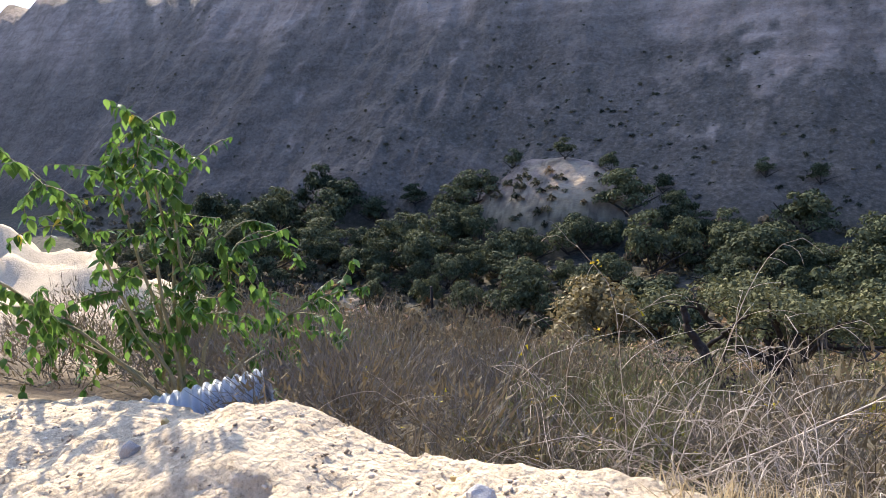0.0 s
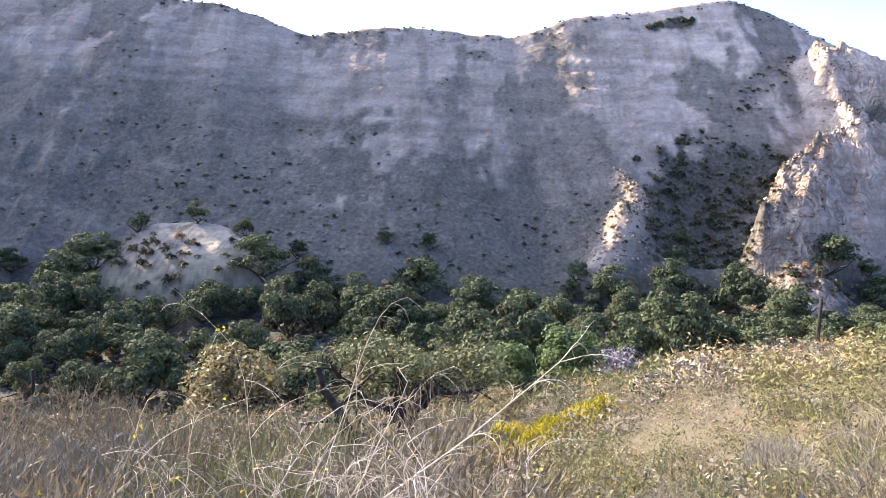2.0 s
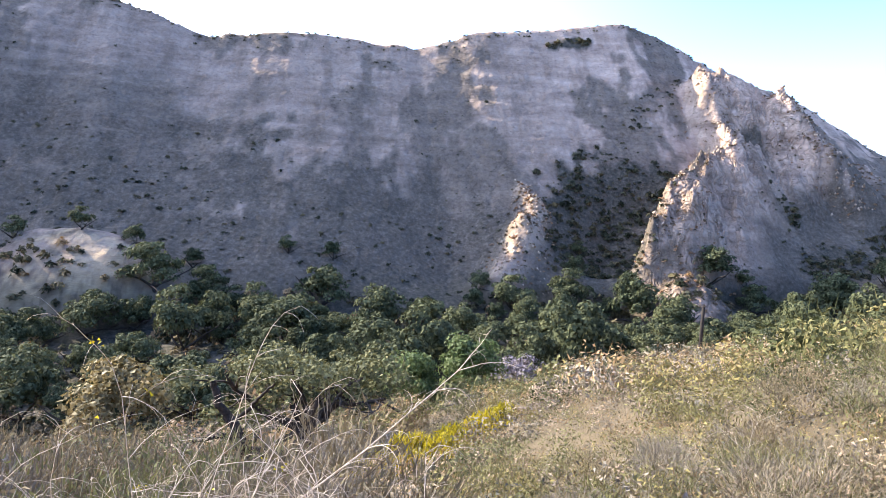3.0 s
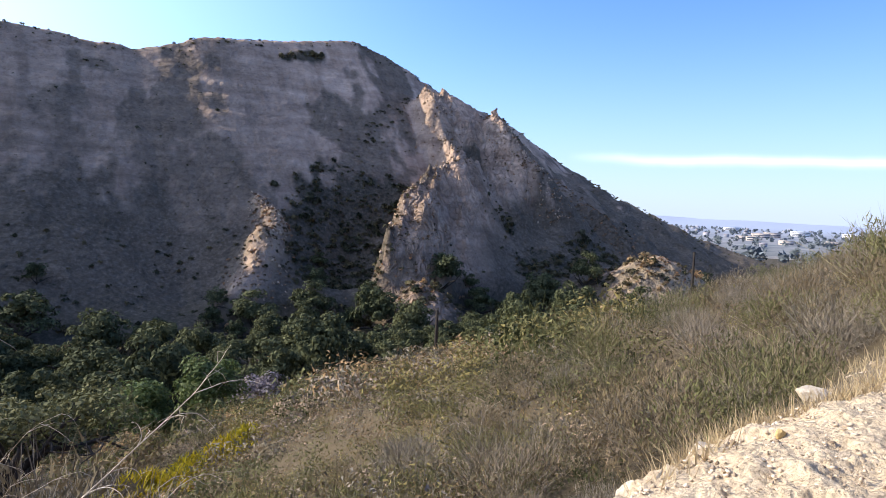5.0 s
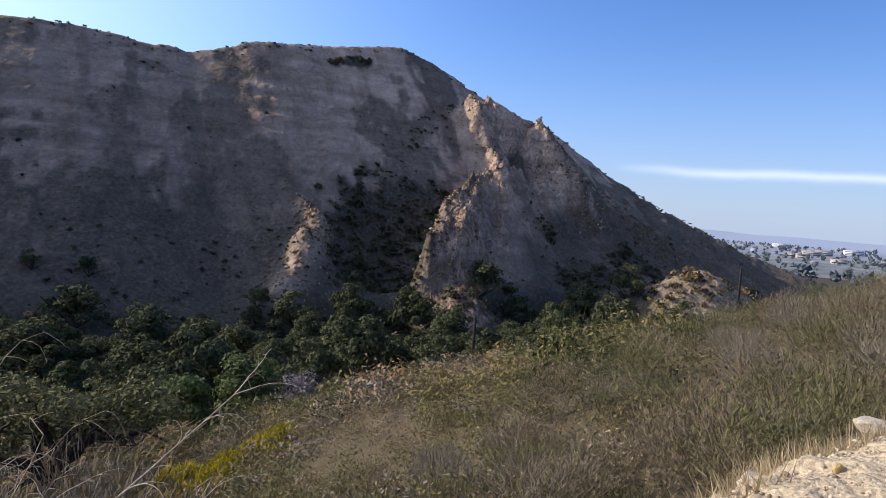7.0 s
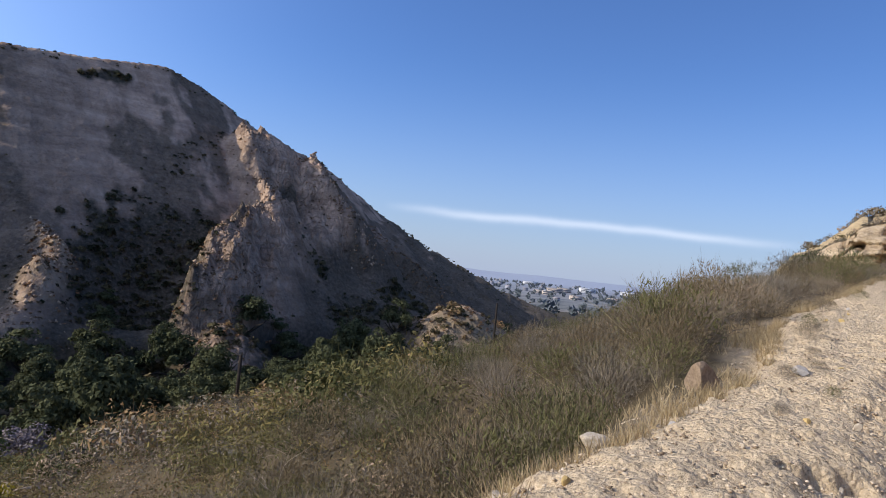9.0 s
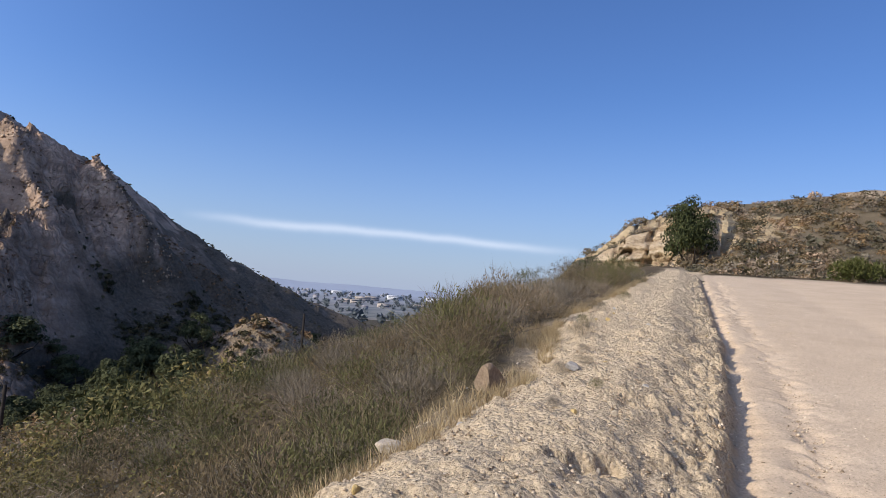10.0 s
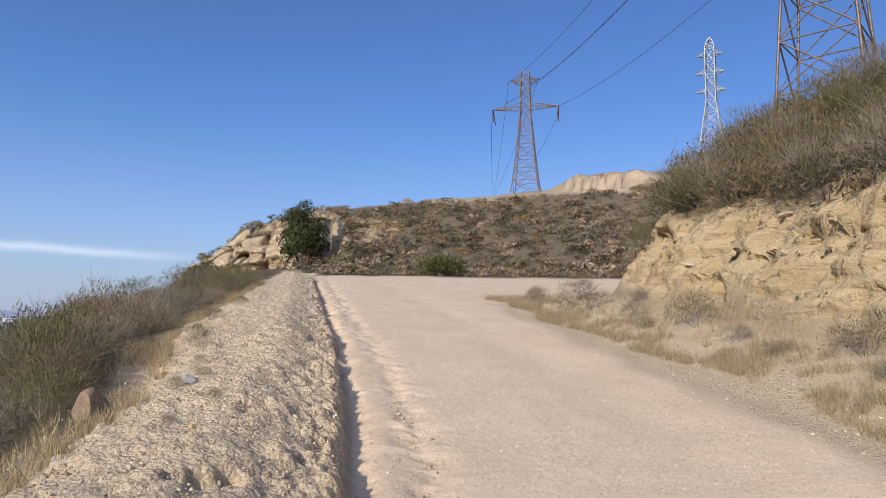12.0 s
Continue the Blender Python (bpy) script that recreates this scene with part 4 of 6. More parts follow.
protos = [*oak_kinds, dark_kind, tall_kind, autumn_kind, rust_kind, lilac_kind]
for x, y, s, lab in ((7.5, 50, 0.85, "olive green oak among the slope's brush"), (13, 53, 0.9, "rounded bright green tree in the canyon brush"), (38, 112, 0.7, "green tree at the foot of the slope"), (31, 109, 0.6, "green tree at the foot of the slope")):
    place_tree(tall_kind, "tree", x, y, s, 40 * x, lab)
for x, y, s in ((-20, 72, 1.75), (55, 124, 1.3), (79, 138, 1.25), (60, 128, 0.9), (12, 126, 0.8)):
    place_tree(autumn_kind, "tree", x, y, s, 31 * x, "yellowing tree with autumn leaves in the canyon")
for x, y, s in ((-1, 176, 0.8), (10, 168, 0.9), (3, 184, 0.7), (50, 116, 0.8), (84, 131, 0.8)):
    place_tree(rust_kind, "tree", x, y, s, 31 * x, "small tree with rust brown dry leaves")
for x, y, s in ((23.5, 72.5, 1.15), (96, 128, 0.5), (226, 176, 0.9)):
    place_tree(lilac_kind, "leafless_shrub", x, y, s, 31 * x, "pale leafless shrub with fine lilac grey twigs", "shrub")
# trees on the knoll and up the mountain's foot
for x, y, s in ((-76, 186, 0.8), (-60, 186, 0.8), (-47, 187, 0.75), (-33, 190, 0.75), (-8, 196, 0.7), (5, 196, 0.75), (-96, 188, 0.9), (-110, 184, 1.0), (78, 191, 0.9), (84, 203, 0.7), (47, 186, 0.8), (92, 180, 0.6), (132, 184, 0.75), (168, 186, 0.7)):
    place_tree(oak_kinds[int(abs(x)) % 4], "oak_tree", x, y, s, 77 * x, "small live oak at the foot of the mountain", group="mountain foot oaks")
# the hill's trees
place_tree(dark_kind, "oak_tree", 61.0, 4.6, 0.6, 20, "dense dark evergreen tree before the tan cliff", sz=1.0)
place_tree(dark_kind, "oak_tree", 59, 12.6, 0.6, 20, "small dark evergreen on the brushy slope")
place_tree(dark_kind, "oak_tree", 58, 14.4, 0.45, 200, "small dark evergreen on the brushy slope")


# the gnarled oak on the slope below the road
def gnarled_oak(x, y):
    rng = np.random.default_rng(71)
    tree = new("oak_tree")
    pieces = []
    stem, rr = limb(rng, (0.2, 0, -0.5), (0.15, 0, 1), 1.6, 0.36, 4, 0.2)
    pieces.append(tube(stem, rr * 1.3, 8))
    tips = []
    for way, ln, r in (((-0.9, 0.1, 0.75), 4.8, 0.24), ((-0.35, -0.2, 1.0), 4.6, 0.24), ((0.7, 0.2, 0.7), 4.6, 0.22), ((0.3, -0.4, 0.9), 4.2, 0.18), ((-1.0, -0.4, 0.25), 4.0, 0.16), ((1.0, -0.2, 0.3), 4.4, 0.16)):
        p, q = limb(rng, stem[-1], way, ln, r, 9, 0.55)
        pieces.append(tube(p, q, 6))
        for k in (4, 6, 7, 8):
            d = rng.normal(size=3) + np.array([0, 0, 0.6])
            p2, q2 = limb(rng, p[k], d / np.linalg.norm(d), 2.0, 0.07, 5, 0.6)
            pieces.append(tube(p2, q2, 4))
            tips.append(p2[-1])
    for line, r in (([(0, 0), (-0.9, 0.5), (-1.6, 0.9), (-1.9, 1.6), (-2.0, 2.3), (-2.4, 2.9), (-2.7, 3.6), (-2.9, 4.6)], 0.34), ([(-1.5, 0.85), (-2.1, 1.5), (-2.7, 1.75), (-3.4, 1.8), (-4.0, 1.5)], 0.2), ([(0.1, 0.2), (0.6, 1.0), (1.0, 1.9), (0.8, 2.7), (1.1, 3.7)], 0.27), ([(-2.0, 2.2), (-1.5, 2.9), (-1.2, 3.7), (-0.6, 4.4)], 0.11)):
        p = np.array([(lx + 0.06 * rng.normal(), -1.2 - 0.4 * min(k, 3) - 0.2 * rng.uniform(), lz + 0.25) for k, (lx, lz) in enumerate(line)])
        t = np.linspace(0, len(p) - 1, 4 * len(p))
        p = np.stack([np.interp(t, np.arange(len(p)), p[:, i]) for i in range(3)], 1) + rng.normal(size=(len(t), 3)) * 0.03
        pieces.append(tube(p, np.linspace(r, r * 0.4, len(t)), 6))
    part("trunk", fast_mesh("trunk", *merge(pieces), BARK, True), tree)
    tips = [t for t in tips if t[1] > 0.2 or t[2] > 4.2]
    sprays = [ball(rng, 230) for t in tips]
    pts = [t + b * rng.uniform(0.5, 1.05, (230, 1)) * np.array([1.1, 1.1, 0.75]) for t, b in zip(tips, sprays)]
    more, face = crown_points(rng, 30, 150, 4.6, 4.4, 1.0)
    pts.append(more + np.array([1.0, 2.4, 1.2]))
    pts, sprays = np.concatenate(pts), np.concatenate([*sprays, face])
    clear_of = (pts[:, 1] > -0.7) | (pts[:, 2] > 3.9) | (pts[:, 0] > 2.2)
    part("crown", fast_mesh("crown", *shell_tris(pts[clear_of], sprays[clear_of], 0.15, rng, 0.6, 1.3), OAK_NEAR), tree)
    tree.matrix_basis = pose(x, y, gz(x, y) + 0.1) @ Matrix.Diagonal((1.12, 1.12, 0.9, 1))
    tagged(tree, "gnarled grey green oak with dark twisting limbs on the slope", "tree")


gnarled_oak(-0.9, 31.5)


# ---- brush ----
def twig_tris(base, way, length, width, rng):
    """Thin pointed blades from base along way."""
    n = len(base)
    side = np.cross(way, rng.normal(size=(n, 3)))
    side /= np.linalg.norm(side, axis=1)[:, None] + 1e-9
    ln = (length * rng.uniform(0.6, 1.3, n))[:, None]
    v = np.stack([base - side * width, base + side * width, base + way * ln], 1)
    return v.reshape(-1, 3), np.arange(3 * n).reshape(-1, 3)


def mound_arrays(rng, tall, blades, leaves, bl, bw, ls, lumps=9, sprigs=False):
    """A dense shrub one metre in radius: lumps close together, clad in fine upright sprays and small leaves."""
    a = rng.uniform(0, 2 * math.pi, lumps)
    q = 0.62 * np.sqrt(rng.uniform(0, 1, lumps))
    r = rng.uniform(0.26, 0.46, lumps)
    c = np.stack([q * np.cos(a), q * np.sin(a), tall * (0.62 - 0.45 * q) * rng.uniform(0.55, 1.1, lumps)], 1)

    def shell(n, low, high):
        k = rng.integers(0, lumps, n)
        b = ball(rng, n)
        b[:, 2] = np.where(b[:, 2] < -0.5, -b[:, 2], b[:, 2])
        p = c[k] + b * r[k][:, None] * np.array([1, 1, 0.6 + 0.4 * tall]) * rng.uniform(low, high, (n, 1))
        p[:, 2] = np.maximum(p[:, 2], 0.02)
        return p, b

    base, b = shell(blades, 0.55, 0.95)
    way = b * 0.7 + base * np.array([0.5, 0.5, 0]) + rng.normal(size=(blades, 3)) * 0.28 + np.array([0, 0, 0.55])
    way /= np.linalg.norm(way, axis=1)[:, None]
    pts, nb = shell(leaves, 0.75, 1.1)
    if not sprigs:
        return merge([twig_tris(base, way, bl, bw, rng), shell_tris(pts, nb + np.array([0, 0, 0.25]), ls, rng, 0.42, 1.7)])
    sprig = nb * 0.6 + rng.normal(size=(leaves, 3)) * 0.45 + np.array([0, 0, 0.5])
    sprig /= np.linalg.norm(sprig, axis=1)[:, None] + 1e-9
    return merge([twig_tris(base, way, bl, bw, rng), twig_tris(pts - sprig * ls, sprig, 2.6 * ls, 0.30 * ls, rng)])


TONES = []


def toned(name, arrays, mat):
    """A mesh whose shrubs differ a little from one to the next."""
    me = fast_mesh(name, *arrays, mat)
    at = me.attributes.new("tone", "FLOAT", "POINT")
    at.data.foreach_set("value", TONES[0])
    return me


def scatter(arrays, xs, ys, sizes, rng, sink=0.05, zs=None):
    """Many turned and scaled copies of shrub arrays in one pair of arrays."""
    out = []
    z = ground(xs, ys) if zs is None else zs
    tones = rng.uniform(-0.5, 0.5, len(xs))
    for k in range(len(xs)):
        v, f = arrays[k % len(arrays)]
        a = rng.uniform(0, 2 * math.pi)
        c, s = math.cos(a), math.sin(a)
        m = np.array([[c, -s, 0], [s, c, 0], [0, 0, rng.uniform(0.75, 1.25)]]) * sizes[k]
        out.append((v @ m.T + np.array([xs[k], ys[k], z[k] - sink]), f))
    TONES[:] = [np.concatenate([np.full(len(v), tones[k], np.float32) for k, (v, f) in enumerate(out)])]
    return merge(out)


BR = np.random.default_rng(11)


CLOSE_SPOTS = []


def slope_brush(name, label, mat, n, seed, tall, keep, near):
    """The uncounted brush of the canyon slope, beyond the single shrubs."""
    rng = np.random.default_rng(seed)
    if near == 2:
        shapes = [mound_arrays(rng, tall, 200, 520, 0.22, 0.0026, 0.038, 18, True) for _ in range(4)]
        y = 3.6 + 9.4 * rng.uniform(0, 1, n * 9) ** 1.1
    elif near == 1:
        shapes = [mound_arrays(rng, 0.75 * tall, 60, 210, 0.2, 0.005, 0.046, 16) for _ in range(4)]
        y = 11 + 25 * rng.uniform(0, 1, n * 5) ** 1.2
    else:
        shapes = [mound_arrays(rng, tall, 16, 90, 0.22, 0.009, 0.095, 10) for _ in range(4)]
        y = 34 + 92 * rng.uniform(0, 1, n * 5) ** 1.2
    left, right = -(5 + 0.85 * y), 16 + 1.5 * y
    if near == 2:
        left, right = np.where(y > 8, -5.0, 2.4), 27.0
    x = left + (right - left) * rng.uniform(0, 1, len(y))
    m = fbm(x * 0.16, y * 0.16, 3, 407)
    ok = keep(x, y, m) & (y < 122 + 0.1 * x) & (np.abs(y - (86 - 0.10 * (x - 60))) > 1.5) & (np.hypot((x + 20) / 9, (y - 8.5) / 4.6) > 1.2) & ~((x > 50) & (y < 24))
    x, y = x[ok], y[ok]
    if near == 2:
        pick = []
        for k in range(len(x)):
            if len(pick) < n and all((x[k] - a) ** 2 + (y[k] - b) ** 2 > 0.5 for a, b in CLOSE_SPOTS):
                CLOSE_SPOTS.append((x[k], y[k]))
                pick.append(k)
        x, y = x[pick], y[pick]
    x, y = x[:n], y[:n]
    size = (0.7 + 1.25 * rng.uniform(0, 1, len(x)) ** 1.8) * (0.9 + 0.004 * y)
    size = size * (np.where(x > 9, 0.52, 0.55) if near == 2 else 0.92 if near else 0.9)
    size = size * np.where((x < 8) & (y < 36) & (x > -0.14 * y), 0.75, 1.0) * np.where((x > 1.1 * y) & (x < 4.5 * y), 0.85, 1.0) * np.where((x < -0.12 * y) & (y < 30), 1.2, 1.0)
    size = size * (0.7 + 0.75 * vnoise(x * 0.35, y * 0.35, 409))
    tagged(new(name, toned(name, scatter(shapes, x, y, size, rng), mat)), label, "brush", kind="stuff")


for close, n_dry, n_olive, n_grey in ((2, 140, 95, 105), (1, 520, 420, 330), (0, 1200, 950, 700)):
    slope_brush("dry_brush", "dry brown sage brush covering the canyon slope", BRUSH, n_dry, 401 + 10 * close, 0.95, lambda x, y, m: m > -0.08, close)
    slope_brush("olive_brush", "olive green chamise covering the canyon slope", BRUSH_GREEN, n_olive, 402 + 10 * close, 1.0, lambda x, y, m: m < 0.05, close)
    slope_brush("grey_brush", "grey leafless brush among the slope's shrubs", BRUSH_GREY, n_grey, 403 + 10 * close, 0.85, lambda x, y, m: np.abs(m - 0.05) < 0.22, close)


def low_brush():
    """Knee high growth that covers the open slope under the road."""
    rng = np.random.default_rng(461)
    shapes = [mound_arrays(rng, 0.8, 50, 90, 0.22, 0.004, 0.05, 12) for _ in range(3)]
    n = 1000
    y = 5 + 32 * rng.uniform(0, 1, n) ** 1.1
    x = -0.2 * y + (0.75 * y + 4) * rng.uniform(0, 1, n)
    y = np.concatenate([y, 5 + 27 * rng.uniform(0, 1, 800)])
    x = np.concatenate([x, 5 + (10 + 0.9 * y[n:]) * rng.uniform(0, 1, 800)])
    for k, (name, mat, label) in enumerate((("low_olive_brush", BRUSH_GREEN, "low olive green brush on the open slope"), ("low_dry_brush", BRUSH, "low dry brown brush on the open slope"), ("low_grey_brush", BRUSH_GREY, "low grey leafless brush on the open slope"))):
        size = rng.uniform(0.4, 0.8, len(x[k::3]))
        tagged(new(name, toned(name, scatter(shapes, x[k::3], y[k::3], size, rng), mat)), label, "brush", kind="stuff")


low_brush()


def mountain_scrub():
    rng = np.random.default_rng(421)
    kinds_far = [mound_arrays(rng, 0.8, 4, 32, 0.4, 0.04, 0.42, 6) for _ in range(3)]
    n = 26000
    x, y = rng.uniform(-330, 440, n), rng.uniform(176, 289, n)
    z = ground(x, y)
    spur = np.zeros(n)
    for ax, ay, bx, by, amp, w in SPURS[:4]:
        spur = np.maximum(spur, np.exp(-(segdist(x, y, ax, ay, bx, by)[0] / w) ** 2))
    m = fbm(x * 0.035, y * 0.02, 4, 207) + 0.35 * fbm(x * 0.16, y * 0.12, 3, 209)
    thick = scrub_patches(x, y, 0.12) * (1 - 0.9 * buttress_body(x, y))
    p = 0.006 + 0.95 * thick + 0.10 * sstep(0.06, 0.22, m) + 0.05 * sstep(8, -25, z) + 0.9 * sstep(281, 284, y)
    ok = (rng.uniform(0, 1, n) < p * (1 - 0.9 * spur)) & (z > -34)
    x, y, z, thick = x[ok][:5200], y[ok][:5200], z[ok][:5200], thick[ok][:5200]
    size = (0.35 + 0.8 * rng.uniform(0, 1, len(x)) ** 2.2) * (1 + 1.1 * thick)
    tagged(new("mountain_scrub", toned("mountain_scrub", scatter(kinds_far, x, y, size, rng, 0.25, z), MOUNTAIN_BRUSH)), "dark scrub dotted over the mountain and its skyline", "scrub", kind="stuff")


mountain_scrub()


def sunlit_scrub():
    """Dry reddish brush and loose rocks on the spurs and buttresses."""
    rng = np.random.default_rng(425)
    shapes = [mound_arrays(rng, 0.7, 8, 20, 0.5, 0.05, 0.45, 4) for _ in range(3)]
    xs, ys = [], []
    for ax, ay, bx, by, amp, w in SPURS[:6]:
        m = 260 if w > 10 else 110
        t = rng.uniform(-0.1, 1.1, m)
        xs.append(ax + (bx - ax) * t + rng.normal(size=m) * w * 0.7)
        ys.append(ay + (by - ay) * t + rng.normal(size=m) * w * 0.7)
    for bys, bxs, amp, reach in BUTTRESSES:
        y = rng.uniform(bys[0], bys[-1], 330)
        ys.append(y)
        xs.append(np.interp(y, bys, bxs) + rng.normal(size=330) * 6 + 1)
    x, y = np.concatenate(xs), np.concatenate(ys)
    tagged(new("sunlit_brush", toned("sunlit_brush", scatter(shapes, x, y, rng.uniform(0.3, 1.0, len(x)), rng, 0.2), RUSTBRUSH)), "dry reddish brush on the mountain's sunlit spurs", "brush", kind="stuff")


RUSTBRUSH = leaf_material("dry reddish brush", (0.14, 0.085, 0.05), (0.22, 0.14, 0.085), (0.32, 0.22, 0.14), 0.3, 0.1, 0.9)
sunlit_scrub()


def valley_brush():
    rng = np.random.default_rng(441)
    shapes = [mound_arrays(rng, 1.0, 10, 40, 0.3, 0.03, 0.36, 6) for _ in range(3)]
    n = 2600
    y = 92 + 90 * rng.uniform(0, 1, n) ** 1.3
    x = rng.uniform(-1.6, 1.4, n) * y
    for name, mat, sl, lab in (("canyon_brush", MOUNTAIN_BRUSH, slice(0, None, 2), "dark green undergrowth of the canyon floor"), ("canyon_dry_brush", BRUSH, slice(1, None, 2), "dry brown undergrowth of the canyon floor")):
        tagged(new(name, toned(name, scatter(shapes, x[sl], y[sl], rng.uniform(1.0, 2.6, len(x[sl])), rng), mat)), lab, "brush", kind="stuff")


valley_brush()


def hill_scrub():
    rng = np.random.default_rng(431)
    kinds_far = [mound_arrays(rng, 0.8, 12, 64, 0.26, 0.014, 0.15, 9) for _ in range(3)]
    n = 9000
    x, y = rng.uniform(35, 104, n), rng.uniform(-50, 22, n)
    e = 1.0
    steep = np.hypot(height(x + e, y) - height(x - e, y), height(x, y + e) - height(x, y - e)) / 2
    m = fbm(x * 0.05, y * 0.05, 4, 203)
    ok = (steep < 0.7 - 0.1 * m) & ((y < 1.0) | (x < 58) | (x > 76)) & ((x < 88) | (rng.uniform(0, 1, n) < 0.15) | (y < -44)) & ((y < 2.5) | (rng.uniform(0, 1, n) < 0.5))
    x, y = x[ok][:2700], y[ok][:2700]
    half = len(x) // 2
    for name, mat, sl, lab in (("hill_brush", BRUSH, slice(0, half), "dry brown brush covering the hill"), ("hill_grey_brush", BRUSH_GREY, slice(half, None), "grey brown brush covering the hill")):
        tagged(new(name, toned(name, scatter(kinds_far, x[sl], y[sl], (0.45 + 1.0 * rng.uniform(0, 1, len(x[sl])) ** 1.6) * np.where(x[sl] < 50, 0.7, 1.0), rng), mat)), lab, "brush", kind="stuff")


hill_scrub()


# single shrubs near the road
def make_shrub(seed, radius, tall, stems, twigs, leaves, mat, stem_mat, twig_mat, tl=0.24, tw=0.0024, ls=0.029):
    rng = np.random.default_rng(seed)
    sh = new("shrub")
    pieces = []
    for k in range(stems):
        a = rng.uniform(0, 2 * math.pi)
        o = rng.uniform(0.2, 1.0)
        p, q = limb(rng, (0.05 * math.cos(a), 0.05 * math.sin(a), -0.1), (o * math.cos(a), o * math.sin(a), 0.9), math.hypot(radius * o, tall) * rng.uniform(0.75, 1.05), 0.006, 4, 0.4)
        pieces.append(tube(p, q, 3))
    part("woody_base", fast_mesh("woody_base", *merge(pieces), stem_mat), sh)
    v, f = mound_arrays(np.random.default_rng(seed + 50), tall, twigs, leaves, tl, tw, ls, 13, True)
    v = v * np.array([radius, radius, 1.0])
    tagged(part("twig_mass", fast_mesh("twig_mass", v[: twigs * 3], f[:twigs], twig_mat), sh), kind="stuff")
    tagged(part("foliage", fast_mesh("foliage", v[twigs * 3 :], f[twigs:] - twigs * 3, mat), sh), kind="stuff")
    return sh


TWIG_BROWN = leaf_material("brown twigs", (0.11, 0.085, 0.06), (0.18, 0.142, 0.1), (0.27, 0.22, 0.16), 0.3, 0.0, 0.9)
near_kinds = [make_shrub(501, 0.95, 1.1, 12, 600, 1000, BRUSH, SHRUBWOOD, TWIG_BROWN), make_shrub(502, 0.9, 1.0, 14, 1200, 400, BRUSH_GREY, SHRUBWOOD, BRUSH_GREY), make_shrub(503, 0.9, 1.15, 12, 500, 1200, BRUSH_GREEN, STEM, TWIG_BROWN), make_shrub(504, 1.0, 1.0, 14, 900, 700, BRUSH, SHRUBWOOD, BRUSH_GREY)]
SHRUB_LABELS = ["dry brown sage shrub on the slope", "grey twiggy half dead shrub", "olive green chamise shrub on the slope", "dry tan shrub with many fine twigs"]
protos += near_kinds
spots = []
for _ in range(6000):
    x = BR.uniform(-9, 20)
    y = 2.9 + 6 * BR.uniform(0, 1) ** 1.3
    if len(spots) >= 165:
        break
    if (-1.2 < x < 1.6 and y < 4.4) or math.hypot(x + 4.3, y - 3.6) < 1.25 or (x < -5 and y < 4.5) or any((x - a) ** 2 + (y - b) ** 2 < 0.62 for a, b, _ in spots):
        continue
    low = 1.3 if x < 0.5 else (0.6 if x < 4 else 1.0)
    spots.append((x, y, low * BR.uniform(0.7, 1.15) * (((0.98 if x < 8 else 0.74) if y < 0.27 * x + 1.2 else 0.78) if x > 5.0 else (1.0 if x < 0.5 else 0.8))))
spots += [(6.1, 2.5, 0.5), (6.6, 2.65, 0.5), (7.1, 2.75, 0.55), (5.2, 2.75, 0.65), (5.7, 3.4, 0.8), (6.3, 2.95, 0.65), (6.9, 3.35, 0.8), (7.6, 3.15, 0.65), (6.5, 4.1, 0.9), (7.6, 4.1, 0.8), (8.4, 3.5, 0.62), (9.2, 3.9, 0.6), (9.9, 3.5, 0.5), (8.6, 4.6, 0.7), (4.6, 2.7, 0.7), (4.9, 3.5, 0.9), (5.6, 4.4, 0.95)]
for k, (x, y, s) in enumerate(spots):
    kind = (0, 2, 3, 3, 1, 2, 0, 1)[(k * 7 + int(x)) % 8]
    t = copy_thing(near_kinds[kind], pose(x, y, gz(x, y), 0, 0, BR.uniform(0, 360)) @ Matrix.Scale(s, 4))
    tagged(t, SHRUB_LABELS[kind], "shrub", "shrubs below the berm")
bank_spots = []
for _ in range(3000):
    x, y = BR.uniform(3, 25), BR.uniform(-17, -7.2)
    d = float(bank_depth(np.array([x]), np.array([y]))[0])
    if len(bank_spots) >= 80:
        break
    if d < 1.5 or any((x - a) ** 2 + (y - b) ** 2 < 0.9 for a, b, _ in bank_spots):
        continue
    bank_spots.append((x, y, BR.uniform(0.9, 1.35)))
bank_spots += [(16.3, -7.5, 1.0), (15.5, -8.3, 1.3), (16.0, -9.6, 1.3), (15.0, -7.4, 1.1), (14.2, -8.0, 1.3), (13.4, -7.5, 1.1), (16.4, -8.5, 1.1), (15.2, -10.4, 1.4), (16.1, -11.5, 1.4), (12.4, -7.6, 1.2), (16.6, -10.6, 1.6), (16.5, -12.6, 1.7), (16.2, -13.6, 1.8), (16.8, -9.2, 1.3), (16.4, -14.8, 1.9), (15.6, -12.2, 1.7)]
for k, (x, y, s) in enumerate(bank_spots):
    kind = (2, 3, 0, 2, 1)[k % 5]
    t = copy_thing(near_kinds[kind], pose(x, y, gz(x, y), 0, 0, 53 * k) @ Matrix.Scale(s, 4))
    tagged(t, "grey brown brush leaning over the cut bank", "shrub", "shrubs on the cut bank")
BANKBRUSH = leaf_material("dark brown brush", (0.07, 0.06, 0.036), (0.105, 0.09, 0.055), (0.15, 0.13, 0.08), 0.3, 0.1, 0.9)


